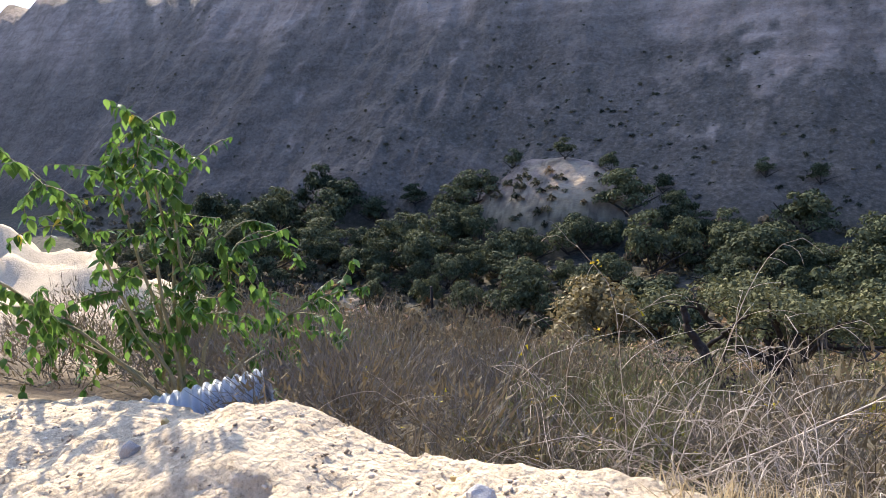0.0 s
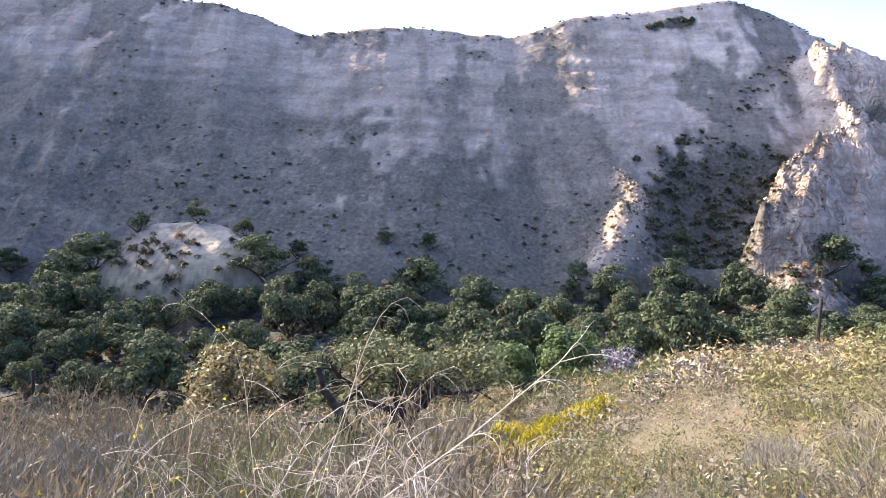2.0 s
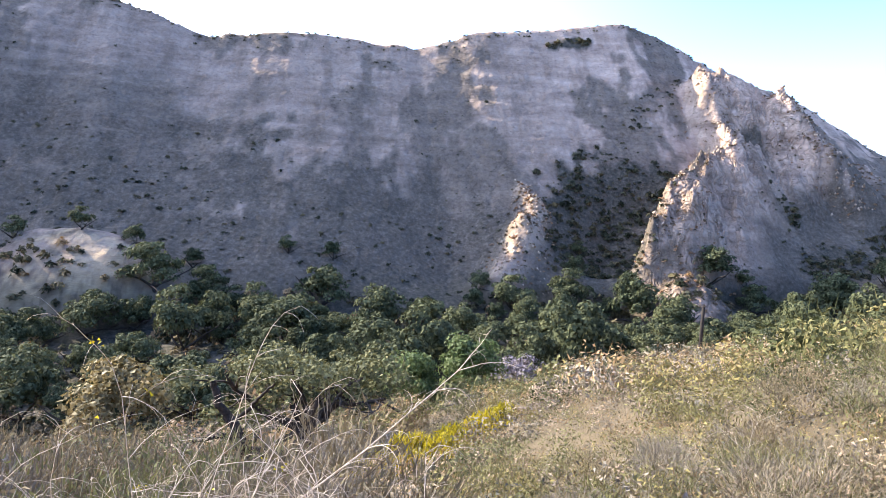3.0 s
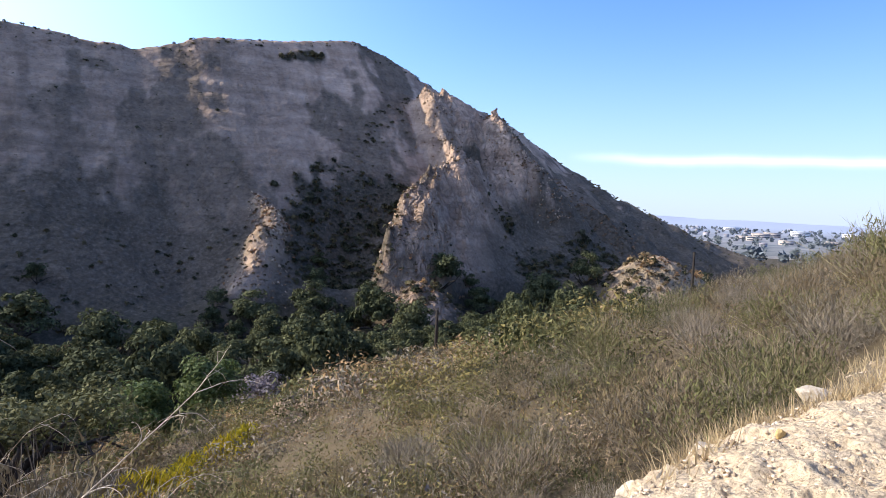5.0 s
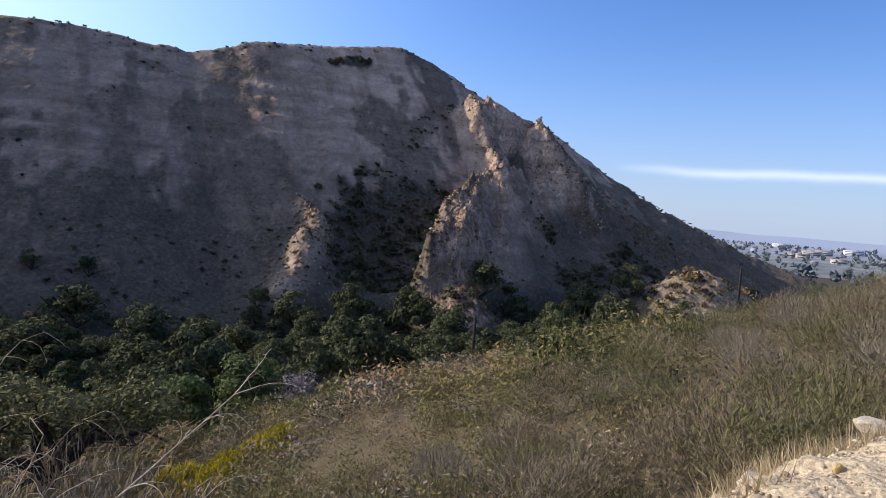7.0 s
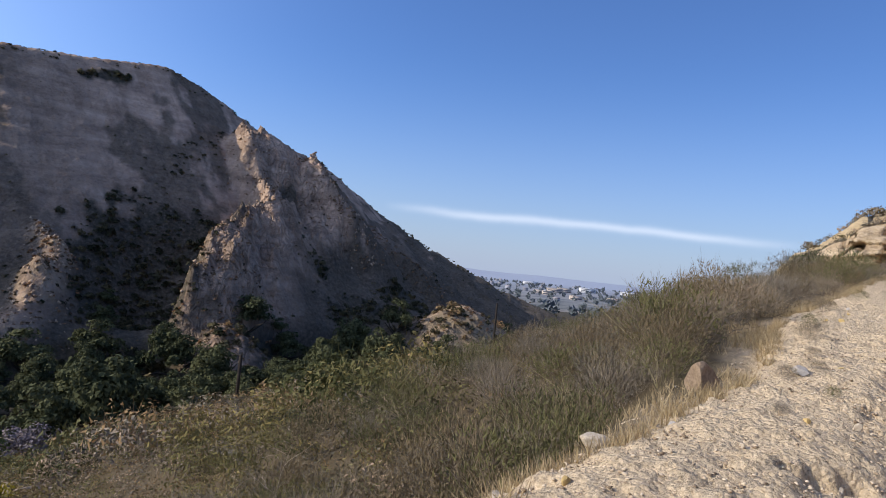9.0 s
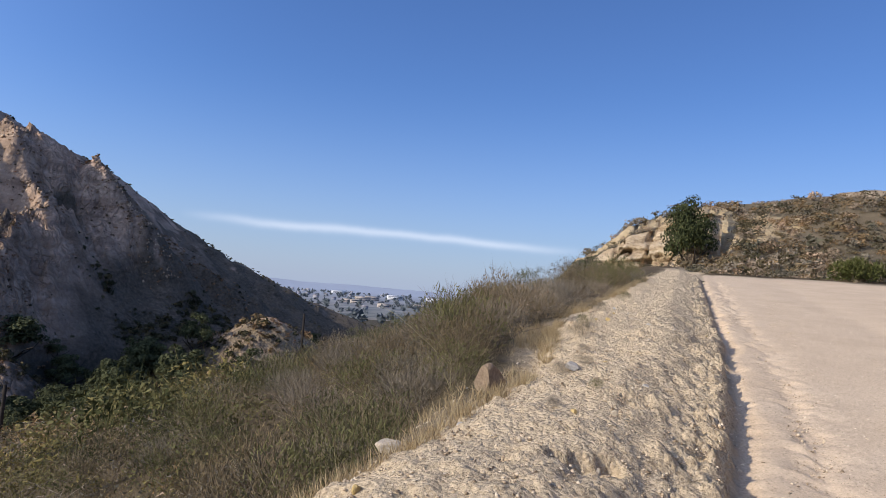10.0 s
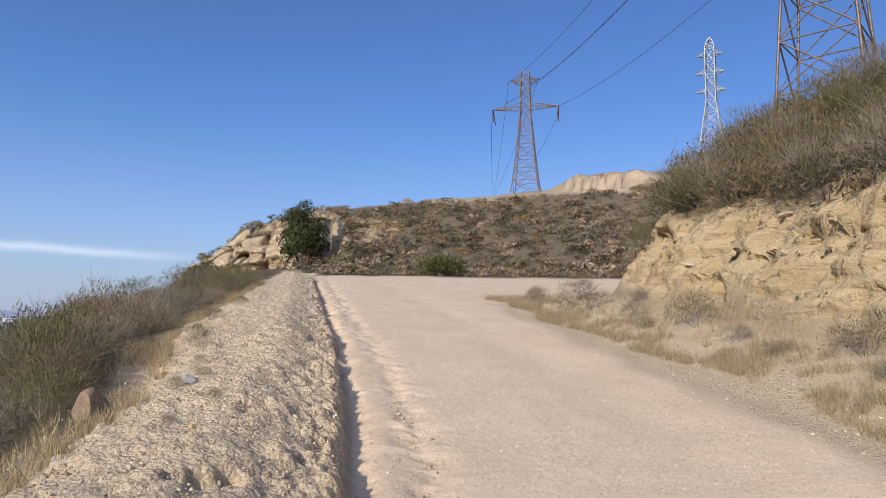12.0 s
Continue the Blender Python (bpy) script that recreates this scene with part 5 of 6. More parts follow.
def bank_brush():
    rng = np.random.default_rng(451)
    shapes = [mound_arrays(rng, 0.95, 160, 340, 0.26, 0.003, 0.042, 14, True) for _ in range(3)]
    x, y = rng.uniform(2, 25, 1200), -7.4 - 10 * rng.uniform(0, 1, 1200) ** 1.2
    ok = bank_depth(x, y) > 1.3
    x, y = x[ok][:170], y[ok][:170]
    tagged(new("bank_brush", toned("bank_brush", scatter(shapes, x, y, rng.uniform(0.8, 1.4, len(x)), rng), BANKBRUSH)), "dense brown grey brush over the cut bank", "brush", kind="stuff")


bank_brush()
# along the bank's foot
for k, (x, y, s) in enumerate(((16.2, -5.6, 0.75), (14.6, -5.4, 0.55), (12.6, -5.5, 0.42), (10.6, -5.75, 0.62), (9.2, -5.6, 0.35), (7.2, -6.0, 0.6), (18.5, -5.2, 0.5), (17.4, -4.9, 0.45), (13.4, -5.9, 0.5), (8.1, -5.5, 0.3), (6.3, -5.6, 0.35), (15.4, -5.0, 0.4), (11.6, -5.2, 0.35))):
    kind = (1, 3, 1, 0)[k % 4]
    t = copy_thing(near_kinds[kind], pose(x, y, gz(x, y), 0, 0, 90 * k) @ Matrix.Scale(s, 4))
    tagged(t, "low dry shrub at the foot of the cut bank", "shrub", "shrubs at the bank's foot")
# green bush at the road's end
green_bush = make_shrub(506, 1.0, 1.15, 16, 250, 2200, OLIVE_BUSH, STEM, BRUSH_GREEN, 0.25, 0.006, 0.075)
protos.append(green_bush)
t = copy_thing(green_bush, pose(35.8, -4.7, gz(35.8, -4.7)) @ Matrix.Scale(1.3, 4))
tagged(t, "green bush at the far edge of the road", "shrub")
t = copy_thing(green_bush, pose(50, -15.0, gz(50, -15.0)) @ Matrix.Scale(0.8, 4))
tagged(t, "small dark green bush on the hill", "shrub")
# yellow flowering bushes on the slope
mustard = make_shrub(505, 1.1, 0.9, 16, 250, 1500, MUSTARD, STEM, BRUSH_GREEN, 0.3, 0.008, 0.11)
protos.append(mustard)
for k, (x, y, s) in enumerate(((1.4, 24.0, 1.0), (2.7, 24.5, 1.15), (4.2, 24.8, 1.2), (5.6, 24.2, 1.15), (6.9, 24.6, 1.0), (3.3, 23.2, 1.0), (5.0, 23.2, 0.9), (2.1, 23.0, 0.8), (7.8, 25.2, 0.8))):
    t = copy_thing(mustard, pose(x, y, gz(x, y), 0, 0, 70 * k) @ Matrix.Scale(s, 4))
    tagged(t, "bright yellow green leafy bush on the slope", "shrub", "yellow bushes")


# dry grass
DRYMIX = leaf_material("grey straw", (0.20, 0.16, 0.10), (0.32, 0.26, 0.17), (0.45, 0.37, 0.25), 0.2, 0.2, 0.9)


def grass(name, label, n, seed, place, tall, mat):
    rng = np.random.default_rng(seed)
    x, y = place(rng, n)
    n = len(x)
    k = 9
    bx = np.repeat(x, k) + rng.normal(size=n * k) * 0.035
    by = np.repeat(y, k) + rng.normal(size=n * k) * 0.035
    base = np.stack([bx, by, ground(bx, by) - 0.01], 1)
    way = rng.normal(size=(n * k, 3)) * 0.42 + np.array([0, 0, 1.0])
    way /= np.linalg.norm(way, axis=1)[:, None]
    tagged(new(name, fast_mesh(name, *twig_tris(base, way, tall, 0.0035, rng), mat)), label, "grass", kind="stuff")


def edge_place(rng, n):
    x = rng.uniform(-0.5, 20, n)
    y = berm_edge(x) - 0.12 + np.abs(rng.normal(size=n)) * 0.28
    ok = (vnoise(x * 1.3, y * 1.3, 77) + 0.5 * (vnoise(x * 0.35, y * 0, 79) - 0.5) + 0.4 * (vnoise(x * 4, y * 4, 80) - 0.5) > 0.58) & (rng.uniform(0, 1, n) < np.where(x < 2.6, 0.25, 0.75))
    return x[ok], y[ok]


def shoulder_place(rng, n):
    x = rng.uniform(3, 20, n)
    y = -4.1 - np.abs(rng.normal(size=n)) * 0.75 - 0.8 * vnoise(x * 0.5, x * 0, 81) + 0.5 * sstep(9, 15, x)
    ok = (vnoise(x * 1.4, y * 1.8, 83) + 0.5 * vnoise(x * 4, y * 4, 84) > 0.72) & (bank_depth(x, y) < 0.1)
    return x[ok], y[ok]


grass("dry_grass", "straw coloured dry grass along the berm's outer edge", 4600, 601, edge_place, 0.14, STRAW)
grass("shoulder_grass", "short dry grass at the foot of the cut bank", 4200, 602, shoulder_place, 0.17, DRYMIX)


# ---- tobacco tree bush beside the pipe ----
def leaf_shape(length, width):
    """An ovate drooping leaf with a folded midrib, pointing along +x."""
    xs = np.linspace(0, 1, 6)
    w = np.sin(np.pi * np.clip(xs, 0.02, 0.98) ** 0.75) * width * 0.5
    z = -0.22 * length * xs ** 2
    v = np.concatenate([np.stack([xs * length, w, z + 0.18 * w], 1), np.stack([xs * length, 0 * w, z], 1), np.stack([xs * length, -w, z + 0.18 * w], 1)])
    f = [(r * 6 + i, r * 6 + i + 1, (r + 1) * 6 + i + 1, (r + 1) * 6 + i) for r in range(2) for i in range(5)]
    return v, np.array(f)


def tobacco_bush(x, y):
    rng = np.random.default_rng(801)
    bush = new("tobacco_bush")
    shapes = [fast_mesh("leaf", *leaf_shape(l, w), m) for l, w, m in ((0.10, 0.056, TOBACCO), (0.08, 0.044, TOBACCO), (0.07, 0.036, YELLOWED))]
    tips, k = [], 0
    # bearing across the view, reach, height
    stems = [(-1.0, 0.95, 1.5), (-0.85, 0.55, 1.9), (-0.6, 0.35, 2.05), (-0.2, 0.2, 2.25), (0.1, 0.15, 2.15), (0.35, 0.35, 1.85), (0.6, 0.75, 1.35), (0.9, 1.05, 0.85), (-0.95, 0.8, 1.0), (0.2, 0.45, 1.0), (-0.4, 0.6, 0.9), (0.75, 0.9, 0.45)]
    right = np.array([math.cos(radians(52)), math.sin(radians(52)), 0.0])
    depth = np.array([-right[1], right[0], 0.0])
    for side, reach, tall in stems:
        end = right * side * reach * 1.3 + depth * rng.uniform(-0.5, 0.5) + np.array([0, 0, tall])
        ts = np.linspace(0, 1, 9)[:, None]
        p = end * ts + right * side * 0.12 * np.sin(ts * math.pi) + rng.normal(size=(9, 3)) * 0.022
        p[:, 2] = tall * np.sin(ts[:, 0] * math.pi * 0.5) ** 0.9
        p[0] = rng.normal(size=3) * 0.05
        p[0, 2] = -0.15
        part("stem", fast_mesh("stem", *tube(p, np.linspace(0.017, 0.005, 9), 5), STEM, True), bush)
        twigs = []
        for i in (3, 4, 5, 6, 7, 8):
            for _ in range(2):
                d = rng.normal(size=3) * 0.8 + right * side * 0.5 + np.array([0, 0, 0.25])
                q, rr = limb(rng, p[i], d / np.linalg.norm(d), rng.uniform(0.25, 0.55), 0.005, 5, 0.3, 0.10)
                twigs.append(tube(q, rr, 3))
                tips.append(q)
        tips.append(p[4:])
        tagged(part("branch", fast_mesh("branch", *merge(twigs), STEM), bush), kind="stuff")
    # the long drooping branch
    q = np.array([right * (0.35 + 0.62 * s) + depth * 0.1 + np.array([0, 0, 1.28 + 0.28 * math.sin(s * 2.6) - 0.33 * s * s]) for s in np.linspace(0, 1, 9)])
    part("branch", fast_mesh("branch", *tube(q, np.linspace(0.009, 0.003, 9), 4), STEM), bush)
    tips += [q[3:]] * 5
    rest = []
    order = rng.permutation(len(tips) * 19)
    for n in order:
        q = tips[n % len(tips)]
        i = rng.integers(1, len(q))
        c = q[i - 1] + (q[i] - q[i - 1]) * rng.uniform(0, 1)
        rot = Euler((rng.uniform(-0.5, 0.5), rng.uniform(0.2, 1.25), rng.uniform(0, 6.28))).to_matrix().to_4x4()
        m = Matrix.Translation(c) @ rot @ Matrix.Scale(rng.uniform(0.7, 1.35), 4)
        kind = 2 if rng.uniform() < 0.09 else int(rng.uniform() < 0.45)
        if k < 290:
            part("leaf", shapes[kind], bush, "", m)
            k += 1
        elif kind < 2:
            v, f = leaf_shape(0.08, 0.042)
            mm = np.array(m)
            rest.append((v @ mm[:3, :3].T + mm[:3, 3], f))
    ob = part("foliage", fast_mesh("foliage", *merge(rest), TOBACCO), bush)
    tagged(ob, kind="stuff")
    bush.matrix_basis = pose(x, y, gz(x, y))
    tagged(bush, "leafy green tobacco tree bush with some yellowed leaves", "bush")


tobacco_bush(-4.0, 3.1)


# ---- corrugated pipe ----
def culvert_pipe(ax, ay, bx, by):
    length = math.hypot(bx - ax, by - ay)
    n = 120
    s = np.linspace(0, length, n)
    rad = 0.20 + 0.014 * np.sin(s / 0.068 * 2 * math.pi)
    v, f = tube(np.stack([s, 0 * s, 0 * s], 1), rad, 28)
    v2, f2 = tube(np.stack([s[::-1], 0 * s, 0 * s], 1), (rad - 0.006)[::-1], 28)
    pipe = new("culvert_pipe", fast_mesh("culvert_pipe", *merge([(v, f), (v2, f2)]), PIPE, True))
    za, zb = -0.39, -0.255
    pipe.matrix_basis = Matrix.Translation((ax, ay, za)) @ Euler((0, -math.atan2(zb - za, length), math.atan2(by - ay, bx - ax))).to_matrix().to_4x4()
    tagged(pipe, "corrugated galvanised steel culvert pipe half hidden behind the berm", "pipe")


culvert_pipe(-3.85, 2.58, -3.17, 3.16)


# ---- bleached dead shrubs ----
def arching(rng, start, way, length, radius, steps, sag):
    """A twig that rises, bows over under its own weight and curls at the tip."""
    p, d = [np.array(start, float)], np.array(way, float) / np.linalg.norm(way)
    curl = rng.normal(size=3) * 0.10
    for k in range(steps):
        d = d + curl + rng.normal(size=3) * 0.13 + np.array([0, 0, -sag * (0.4 + 1.2 * k / steps)])
        d /= np.linalg.norm(d)
        p.append(p[-1] + d * length / steps)
    return np.array(p), np.linspace(radius, radius * 0.3, steps + 1)


def dead_shrub(x, y, seed, stems, reach, label, leaves=0):
    rng = np.random.default_rng(seed)
    sh = new("dead_shrub")
    tips = []
    for k in range(stems):
        a = 2 * math.pi * k / stems + rng.uniform(-0.3, 0.3)
        o = rng.uniform(0.35, 1.2)
        p, q = arching(rng, (0.05 * math.cos(a), 0.05 * math.sin(a), -0.08), (o * math.cos(a), o * math.sin(a), 1.1), reach * rng.uniform(0.7, 1.15), 0.0042, 10, 0.10)
        pieces = [tube(p, q, 4)]
        for i in range(2, 11):
            d = rng.normal(size=3) * 0.75 + (p[i] - p[i - 1]) / np.linalg.norm(p[i] - p[i - 1])
            p2, q2 = arching(rng, p[i], d, rng.uniform(0.14, 0.36) * reach, 0.0024, 6, 0.2)
            pieces.append(tube(p2, q2, 3))
            tips.append(p2[rng.integers(2, 7)])
            for j in (2, 4, 5, 6):
                d = rng.normal(size=3) * 0.8 + (p2[j] - p2[j - 1]) / np.linalg.norm(p2[j] - p2[j - 1])
                p3, q3 = arching(rng, p2[j], d, rng.uniform(0.05, 0.15) * reach, 0.0015, 4, 0.25)
                pieces.append(tube(p3, q3, 3))
        tagged(part("branch", fast_mesh("branch", *merge(pieces), DEADWOOD), sh), kind="stuff")
    if leaves:
        pts = np.array([tips[i] for i in rng.integers(0, len(tips), leaves)])
        pts = np.repeat(pts, 3, 0) + rng.normal(size=(leaves * 3, 3)) * 0.02
        tagged(part("foliage", fast_mesh("foliage", *leaf_tris(pts, 0.017, rng, 0.3, 1.5), MUSTARD), sh, "few yellow green leaves"), kind="stuff")
    sh.matrix_basis = pose(x, y, gz(x, y))
    tagged(sh, label, "shrub", "dead shrubs")


TANGLE = "bleached leafless shrub with tangled curling twigs beyond the berm"
for x, y, seed, stems, reach in ((-0.35, 3.2, 903, 10, 1.4), (0.05, 3.1, 902, 12, 1.15), (0.45, 3.0, 904, 10, 1.05), (0.75, 3.2, 908, 9, 1.1), (-0.1, 2.75, 909, 9, 0.6), (0.6, 2.6, 910, 8, 0.5)):
    dead_shrub(x, y, seed, stems, reach, TANGLE)
for x, y, seed, stems, reach in ((-0.8, 3.35, 901, 12, 1.9), (-1.25, 3.6, 907, 8, 1.75)):
    dead_shrub(x, y, seed, stems, reach, "half dead shrub with bleached curling twigs and few yellow green leaves", leaves=70)
dead_shrub(11.5, 3.4, 905, 4, 1.2, "tall bare grey twigs rising beside the berm")
dead_shrub(5.0, 6.5, 906, 5, 1.4, "dark bare shrub on the slope")


def fallen_branch(ax, ay, az, bx, by, bz):
    """A long dead branch that leans up out of the brush, with forked twigs along it."""
    rng = np.random.default_rng(915)
    br = new("dead_branch")
    a, b = np.array([ax, ay, az]), np.array([bx, by, bz])
    s = np.linspace(0, 1, 14)[:, None]
    p = a + (b - a) * s + np.array([0, 0, -0.10]) * np.sin(s * math.pi) + rng.normal(size=(14, 3)) * 0.012
    part("stem", fast_mesh("stem", *tube(p - a, np.linspace(0.009, 0.003, 14), 6), DEADWOOD, True), br)
    twigs = []
    for i in (5, 7, 8, 9, 10, 11, 12, 13):
        for _ in range(2):
            d = (b - a) * 0.5 + rng.normal(size=3) * 0.45 + np.array([0, 0, 0.35])
            p2, q2 = arching(rng, p[i] - a, d, rng.uniform(0.15, 0.5), 0.0034, 8, 0.17)
            twigs.append(tube(p2, q2, 3))
            for j in (2, 4, 5, 7):
                p3, q3 = arching(rng, p2[j], rng.normal(size=3) + np.array([0, 0, 0.2]), rng.uniform(0.05, 0.16), 0.0018, 4, 0.2)
                twigs.append(tube(p3, q3, 3))
    tagged(part("branch", fast_mesh("branch", *merge(twigs), DEADWOOD), br), kind="stuff")
    br.matrix_basis = pose(ax, ay, az)
    tagged(br, "long bleached dead branch leaning out of the brush", "branch")


fallen_branch(-1.04, 3.83, -0.95, 0.98, 4.2, 0.39)


# ---- stones ----
def stone_mesh(seed, mat, level=1, cut=0.62):
    bm = bmesh.new()
    bmesh.ops.create_icosphere(bm, subdivisions=level, radius=1.0)
    rng = np.random.default_rng(seed)
    cuts = [(Vector(ball(rng, 1)[0]), rng.uniform(cut, cut + 0.3)) for _ in range(12)]
    for v in bm.verts:
        for n, d in cuts:
            over = v.co.dot(n) - d
            if over > 0:
                v.co -= n * over
        v.co *= 1 + 0.12 * noise.noise(v.co * 2.1 + Vector((seed, 0, 0))) + 0.05 * noise.noise(v.co * 6.0)
        v.co.z *= 0.7
    me = bpy.data.meshes.new("stone")
    bm.to_mesh(me)
    bm.free()
    me.materials.append(mat)
    return me


stones = [stone_mesh(1000 + k, (STONE, STONE_GREY, STONE, STONE_OCHRE)[k % 4], 3) for k in range(8)] + [stone_mesh(1021, STONE_BROWN, 3, 0.42)]


def put_stone(x, y, s, k, label, group="stones on the berm"):
    ob = new("stone", stones[k])
    ob.matrix_basis = pose(x, y, gz(x, y) + 0.25 * s, 20 * k, 13 * k, 67 * k + 40 * x) @ Matrix.Diagonal((s, s * 0.85, s * 0.8, 1))
    tagged(ob, label, "stone", group)


for x, y, s, k, label in (
    (5.75, 2.02, 0.24, 8, "angular brown boulder on the berm's edge"), (2.75, 1.85, 0.10, 0, "pale rounded stone at the berm's edge"),
    (3.95, 2.0, 0.11, 2, "pale rounded stone at the berm's edge"), (2.35, 1.95, 0.09, 6, "pale stone in the dry grass"),
    (4.62, 0.98, 0.035, 3, "ochre yellow stone on the berm"), (3.72, 0.86, 0.04, 4, "white stone beside a burrow"), (3.90, 0.66, 0.035, 6, "white stone in a burrow"),
    (6.1, 1.35, 0.08, 1, "reddish stone among low plants on the berm"), (6.8, 1.2, 0.035, 3, "ochre stone on the berm"), (9.5, 1.7, 0.045, 3, "ochre stone on the berm"),
    (-0.9, 1.75, 0.06, 1, "grey cobble on the berm"), (-2.4, 1.55, 0.05, 5, "grey cobble on the berm"), (-0.2, 1.9, 0.05, 5, "grey cobble on the berm"), (-1.5, 2.35, 0.08, 1, "grey cobble on the berm's edge"), (0.55, 2.2, 0.07, 0, "pale stone at the berm's edge")):
    put_stone(x, y, s, k, label)
SR = np.random.default_rng(77)
for k in range(100):
    x = SR.uniform(-5, 14) if k < 75 else SR.uniform(4, 20)
    y = SR.uniform(0.15, 2.3) if k < 75 else SR.uniform(-5.9, -4.4)
    put_stone(x, y, 0.014 + 0.03 * SR.uniform() ** 2.5, k % 8, "small pale stone lying in the loose dirt", "small stones in the dirt")


def gravel(name, label, n, seed, place, lo, hi, mat, few_large=3.0):
    rng = np.random.default_rng(seed)
    x, y = place(rng, n)
    n = len(x)
    shapes = []
    for k in range(5):
        v = np.array([(1, 0, 0), (-1, 0, 0), (0, 1, 0), (0, -1, 0), (0, 0, 0.8), (0, 0, -0.8)], float) * rng.uniform(0.6, 1.2, (6, 1)) + rng.normal(size=(6, 3)) * 0.15
        f = np.array([(0, 2, 4), (2, 1, 4), (1, 3, 4), (3, 0, 4), (2, 0, 5), (1, 2, 5), (3, 1, 5), (0, 3, 5)])
        shapes.append((v, f))
    size = lo + (hi - lo) * rng.uniform(0, 1, n) ** few_large
    tagged(new(name, fast_mesh(name, *scatter(shapes, x, y, size, rng, -0.002), mat)), label, "gravel", kind="stuff")


GRAVEL = leaf_material("pale gravel", (0.17, 0.125, 0.085), (0.42, 0.335, 0.245), (0.66, 0.56, 0.44), 0.0, 0.0, 0.95)
def berm_place(r, n):
    x = np.where(r.uniform(0, 1, n) < 0.68, 1.8 + 10 * r.uniform(0, 1, n) ** 1.4, r.uniform(-5, 1.5, n))
    return x, bend(x) + 0.05 + 2.1 * r.uniform(0, 1, n) ** 1.2


gravel("berm_gravel", "loose clods and gravel on the dirt berm", 17000, 1101, berm_place, 0.004, 0.017, GRAVEL, 1.7)
gravel("road_gravel", "fine gravel and clods on the dirt road", 4200, 1102, lambda r, n: (3 + 20 * r.uniform(0, 1, n) ** 1.5, np.where(r.uniform(0, 1, n) < 0.5, -0.62 + 0.12 * r.normal(size=n), r.uniform(-4.6, 0, n))), 0.004, 0.013, GRAVEL)
gravel("bank_gravel", "gravel fallen at the foot of the cut bank", 1800, 1103, lambda r, n: (r.uniform(4, 19, n), -5.2 + 0.5 * r.normal(size=n)), 0.006, 0.035, GRAVEL)

def rut_place(r, n):
    x = 2.5 + 16 * r.uniform(0, 1, n) ** 1.5
    return x, bend(x) + np.where(r.uniform(0, 1, n) < 0.75, 0.10 + 0.12 * r.normal(size=n), -0.58 + 0.12 * r.normal(size=n))


gravel("rut_clods", "crumbled clods along the rut beside the berm", 3600, 1104, rut_place, 0.005, 0.022, GRAVEL)

MOUNTROCK = leaf_material("broken tan sandstone", (0.24, 0.175, 0.125), (0.38, 0.285, 0.21), (0.50, 0.39, 0.295), 0.0, 0.0, 0.95)


def crag_place(r, n):
    xs, ys = [], []
    for bys, bxs, amp, reach in BUTTRESSES[:2]:
        y = r.uniform(bys[0], bys[-1], n // 3)
        ys.append(y)
        xs.append(np.interp(y, bys, bxs) + r.normal(size=n // 3) * 4 + 1)
    for ax, ay, bx, by, amp, w in SPURS[:3]:
        t = r.uniform(0, 1, n // 9)
        xs.append(ax + (bx - ax) * t + r.normal(size=n // 9) * w * 0.7)
        ys.append(ay + (by - ay) * t + r.normal(size=n // 9) * w * 0.7)
    return np.concatenate(xs), np.concatenate(ys)


gravel("mountain_rocks", "broken sandstone rocks on the mountain's buttresses", 1300, 1181, crag_place, 0.2, 0.9, MOUNTROCK)

# sandstone slabs that stick out of the cut bank
bank = bpy.data.objects["cut_bank"]
BANKSTONE = plain_material("clay coated sandstone", (0.40, 0.30, 0.17), (0.56, 0.44, 0.28), 8, 0.95)
slabs = [stone_mesh(1050 + k, (STONE, BANKSTONE, BANKSTONE, STONE)[k], 2) for k in range(4)]
for k in range(44):
    x = SR.uniform(4.5, 16.4)
    deep = SR.uniform(0.1, 1.6)
    y = -6.0 - deep
    s = 0.02 + 0.10 * SR.uniform() ** 3
    part("rock", slabs[k % 4], bank, "", pose(x, y - 0.25 * s, gz(x, y) - 0.25 * s, SR.uniform(-20, 20), SR.uniform(-15, 15), SR.uniform(-30, 30)) @ Matrix.Diagonal((s * 1.7, s, s * 0.55, 1)))

# the hill's sandstone cliff: beds that step back, open joints between them
CLIFFROCK, cliff_nt, cliff_b = material("tan bedded sandstone", 0.95)
cliff_pos = cliff_nt.nodes.new("ShaderNodeNewGeometry").outputs["Position"]
cliff_map = cliff_nt.nodes.new("ShaderNodeMapping")
cliff_map.inputs["Scale"].default_value = (0.25, 0.25, 1.6)
cliff_nt.links.new(cliff_pos, cliff_map.inputs["Vector"])
cliff_beds = nnoise(cliff_nt, 1.0, 7, 0.65, cliff_map.outputs[0])
cliff_fine = nnoise(cliff_nt, 1.6, 9, 0.72, cliff_pos)
cliff_nt.links.new(mixc(cliff_nt, 0.5, ramp(cliff_nt, cliff_beds, [(0.40, (0.22, 0.145, 0.085)), (0.5, (0.50, 0.375, 0.235)), (0.6, (0.66, 0.53, 0.37))]), ramp(cliff_nt, cliff_fine, [(0.38, (0.17, 0.11, 0.065)), (0.48, (0.48, 0.36, 0.225)), (0.62, (0.66, 0.53, 0.37))])), cliff_b.inputs["Base Color"])
bump(cliff_nt, cliff_b, mathn(cliff_nt, "ADD", cliff_fine, cliff_beds), 0.8, 0.5)


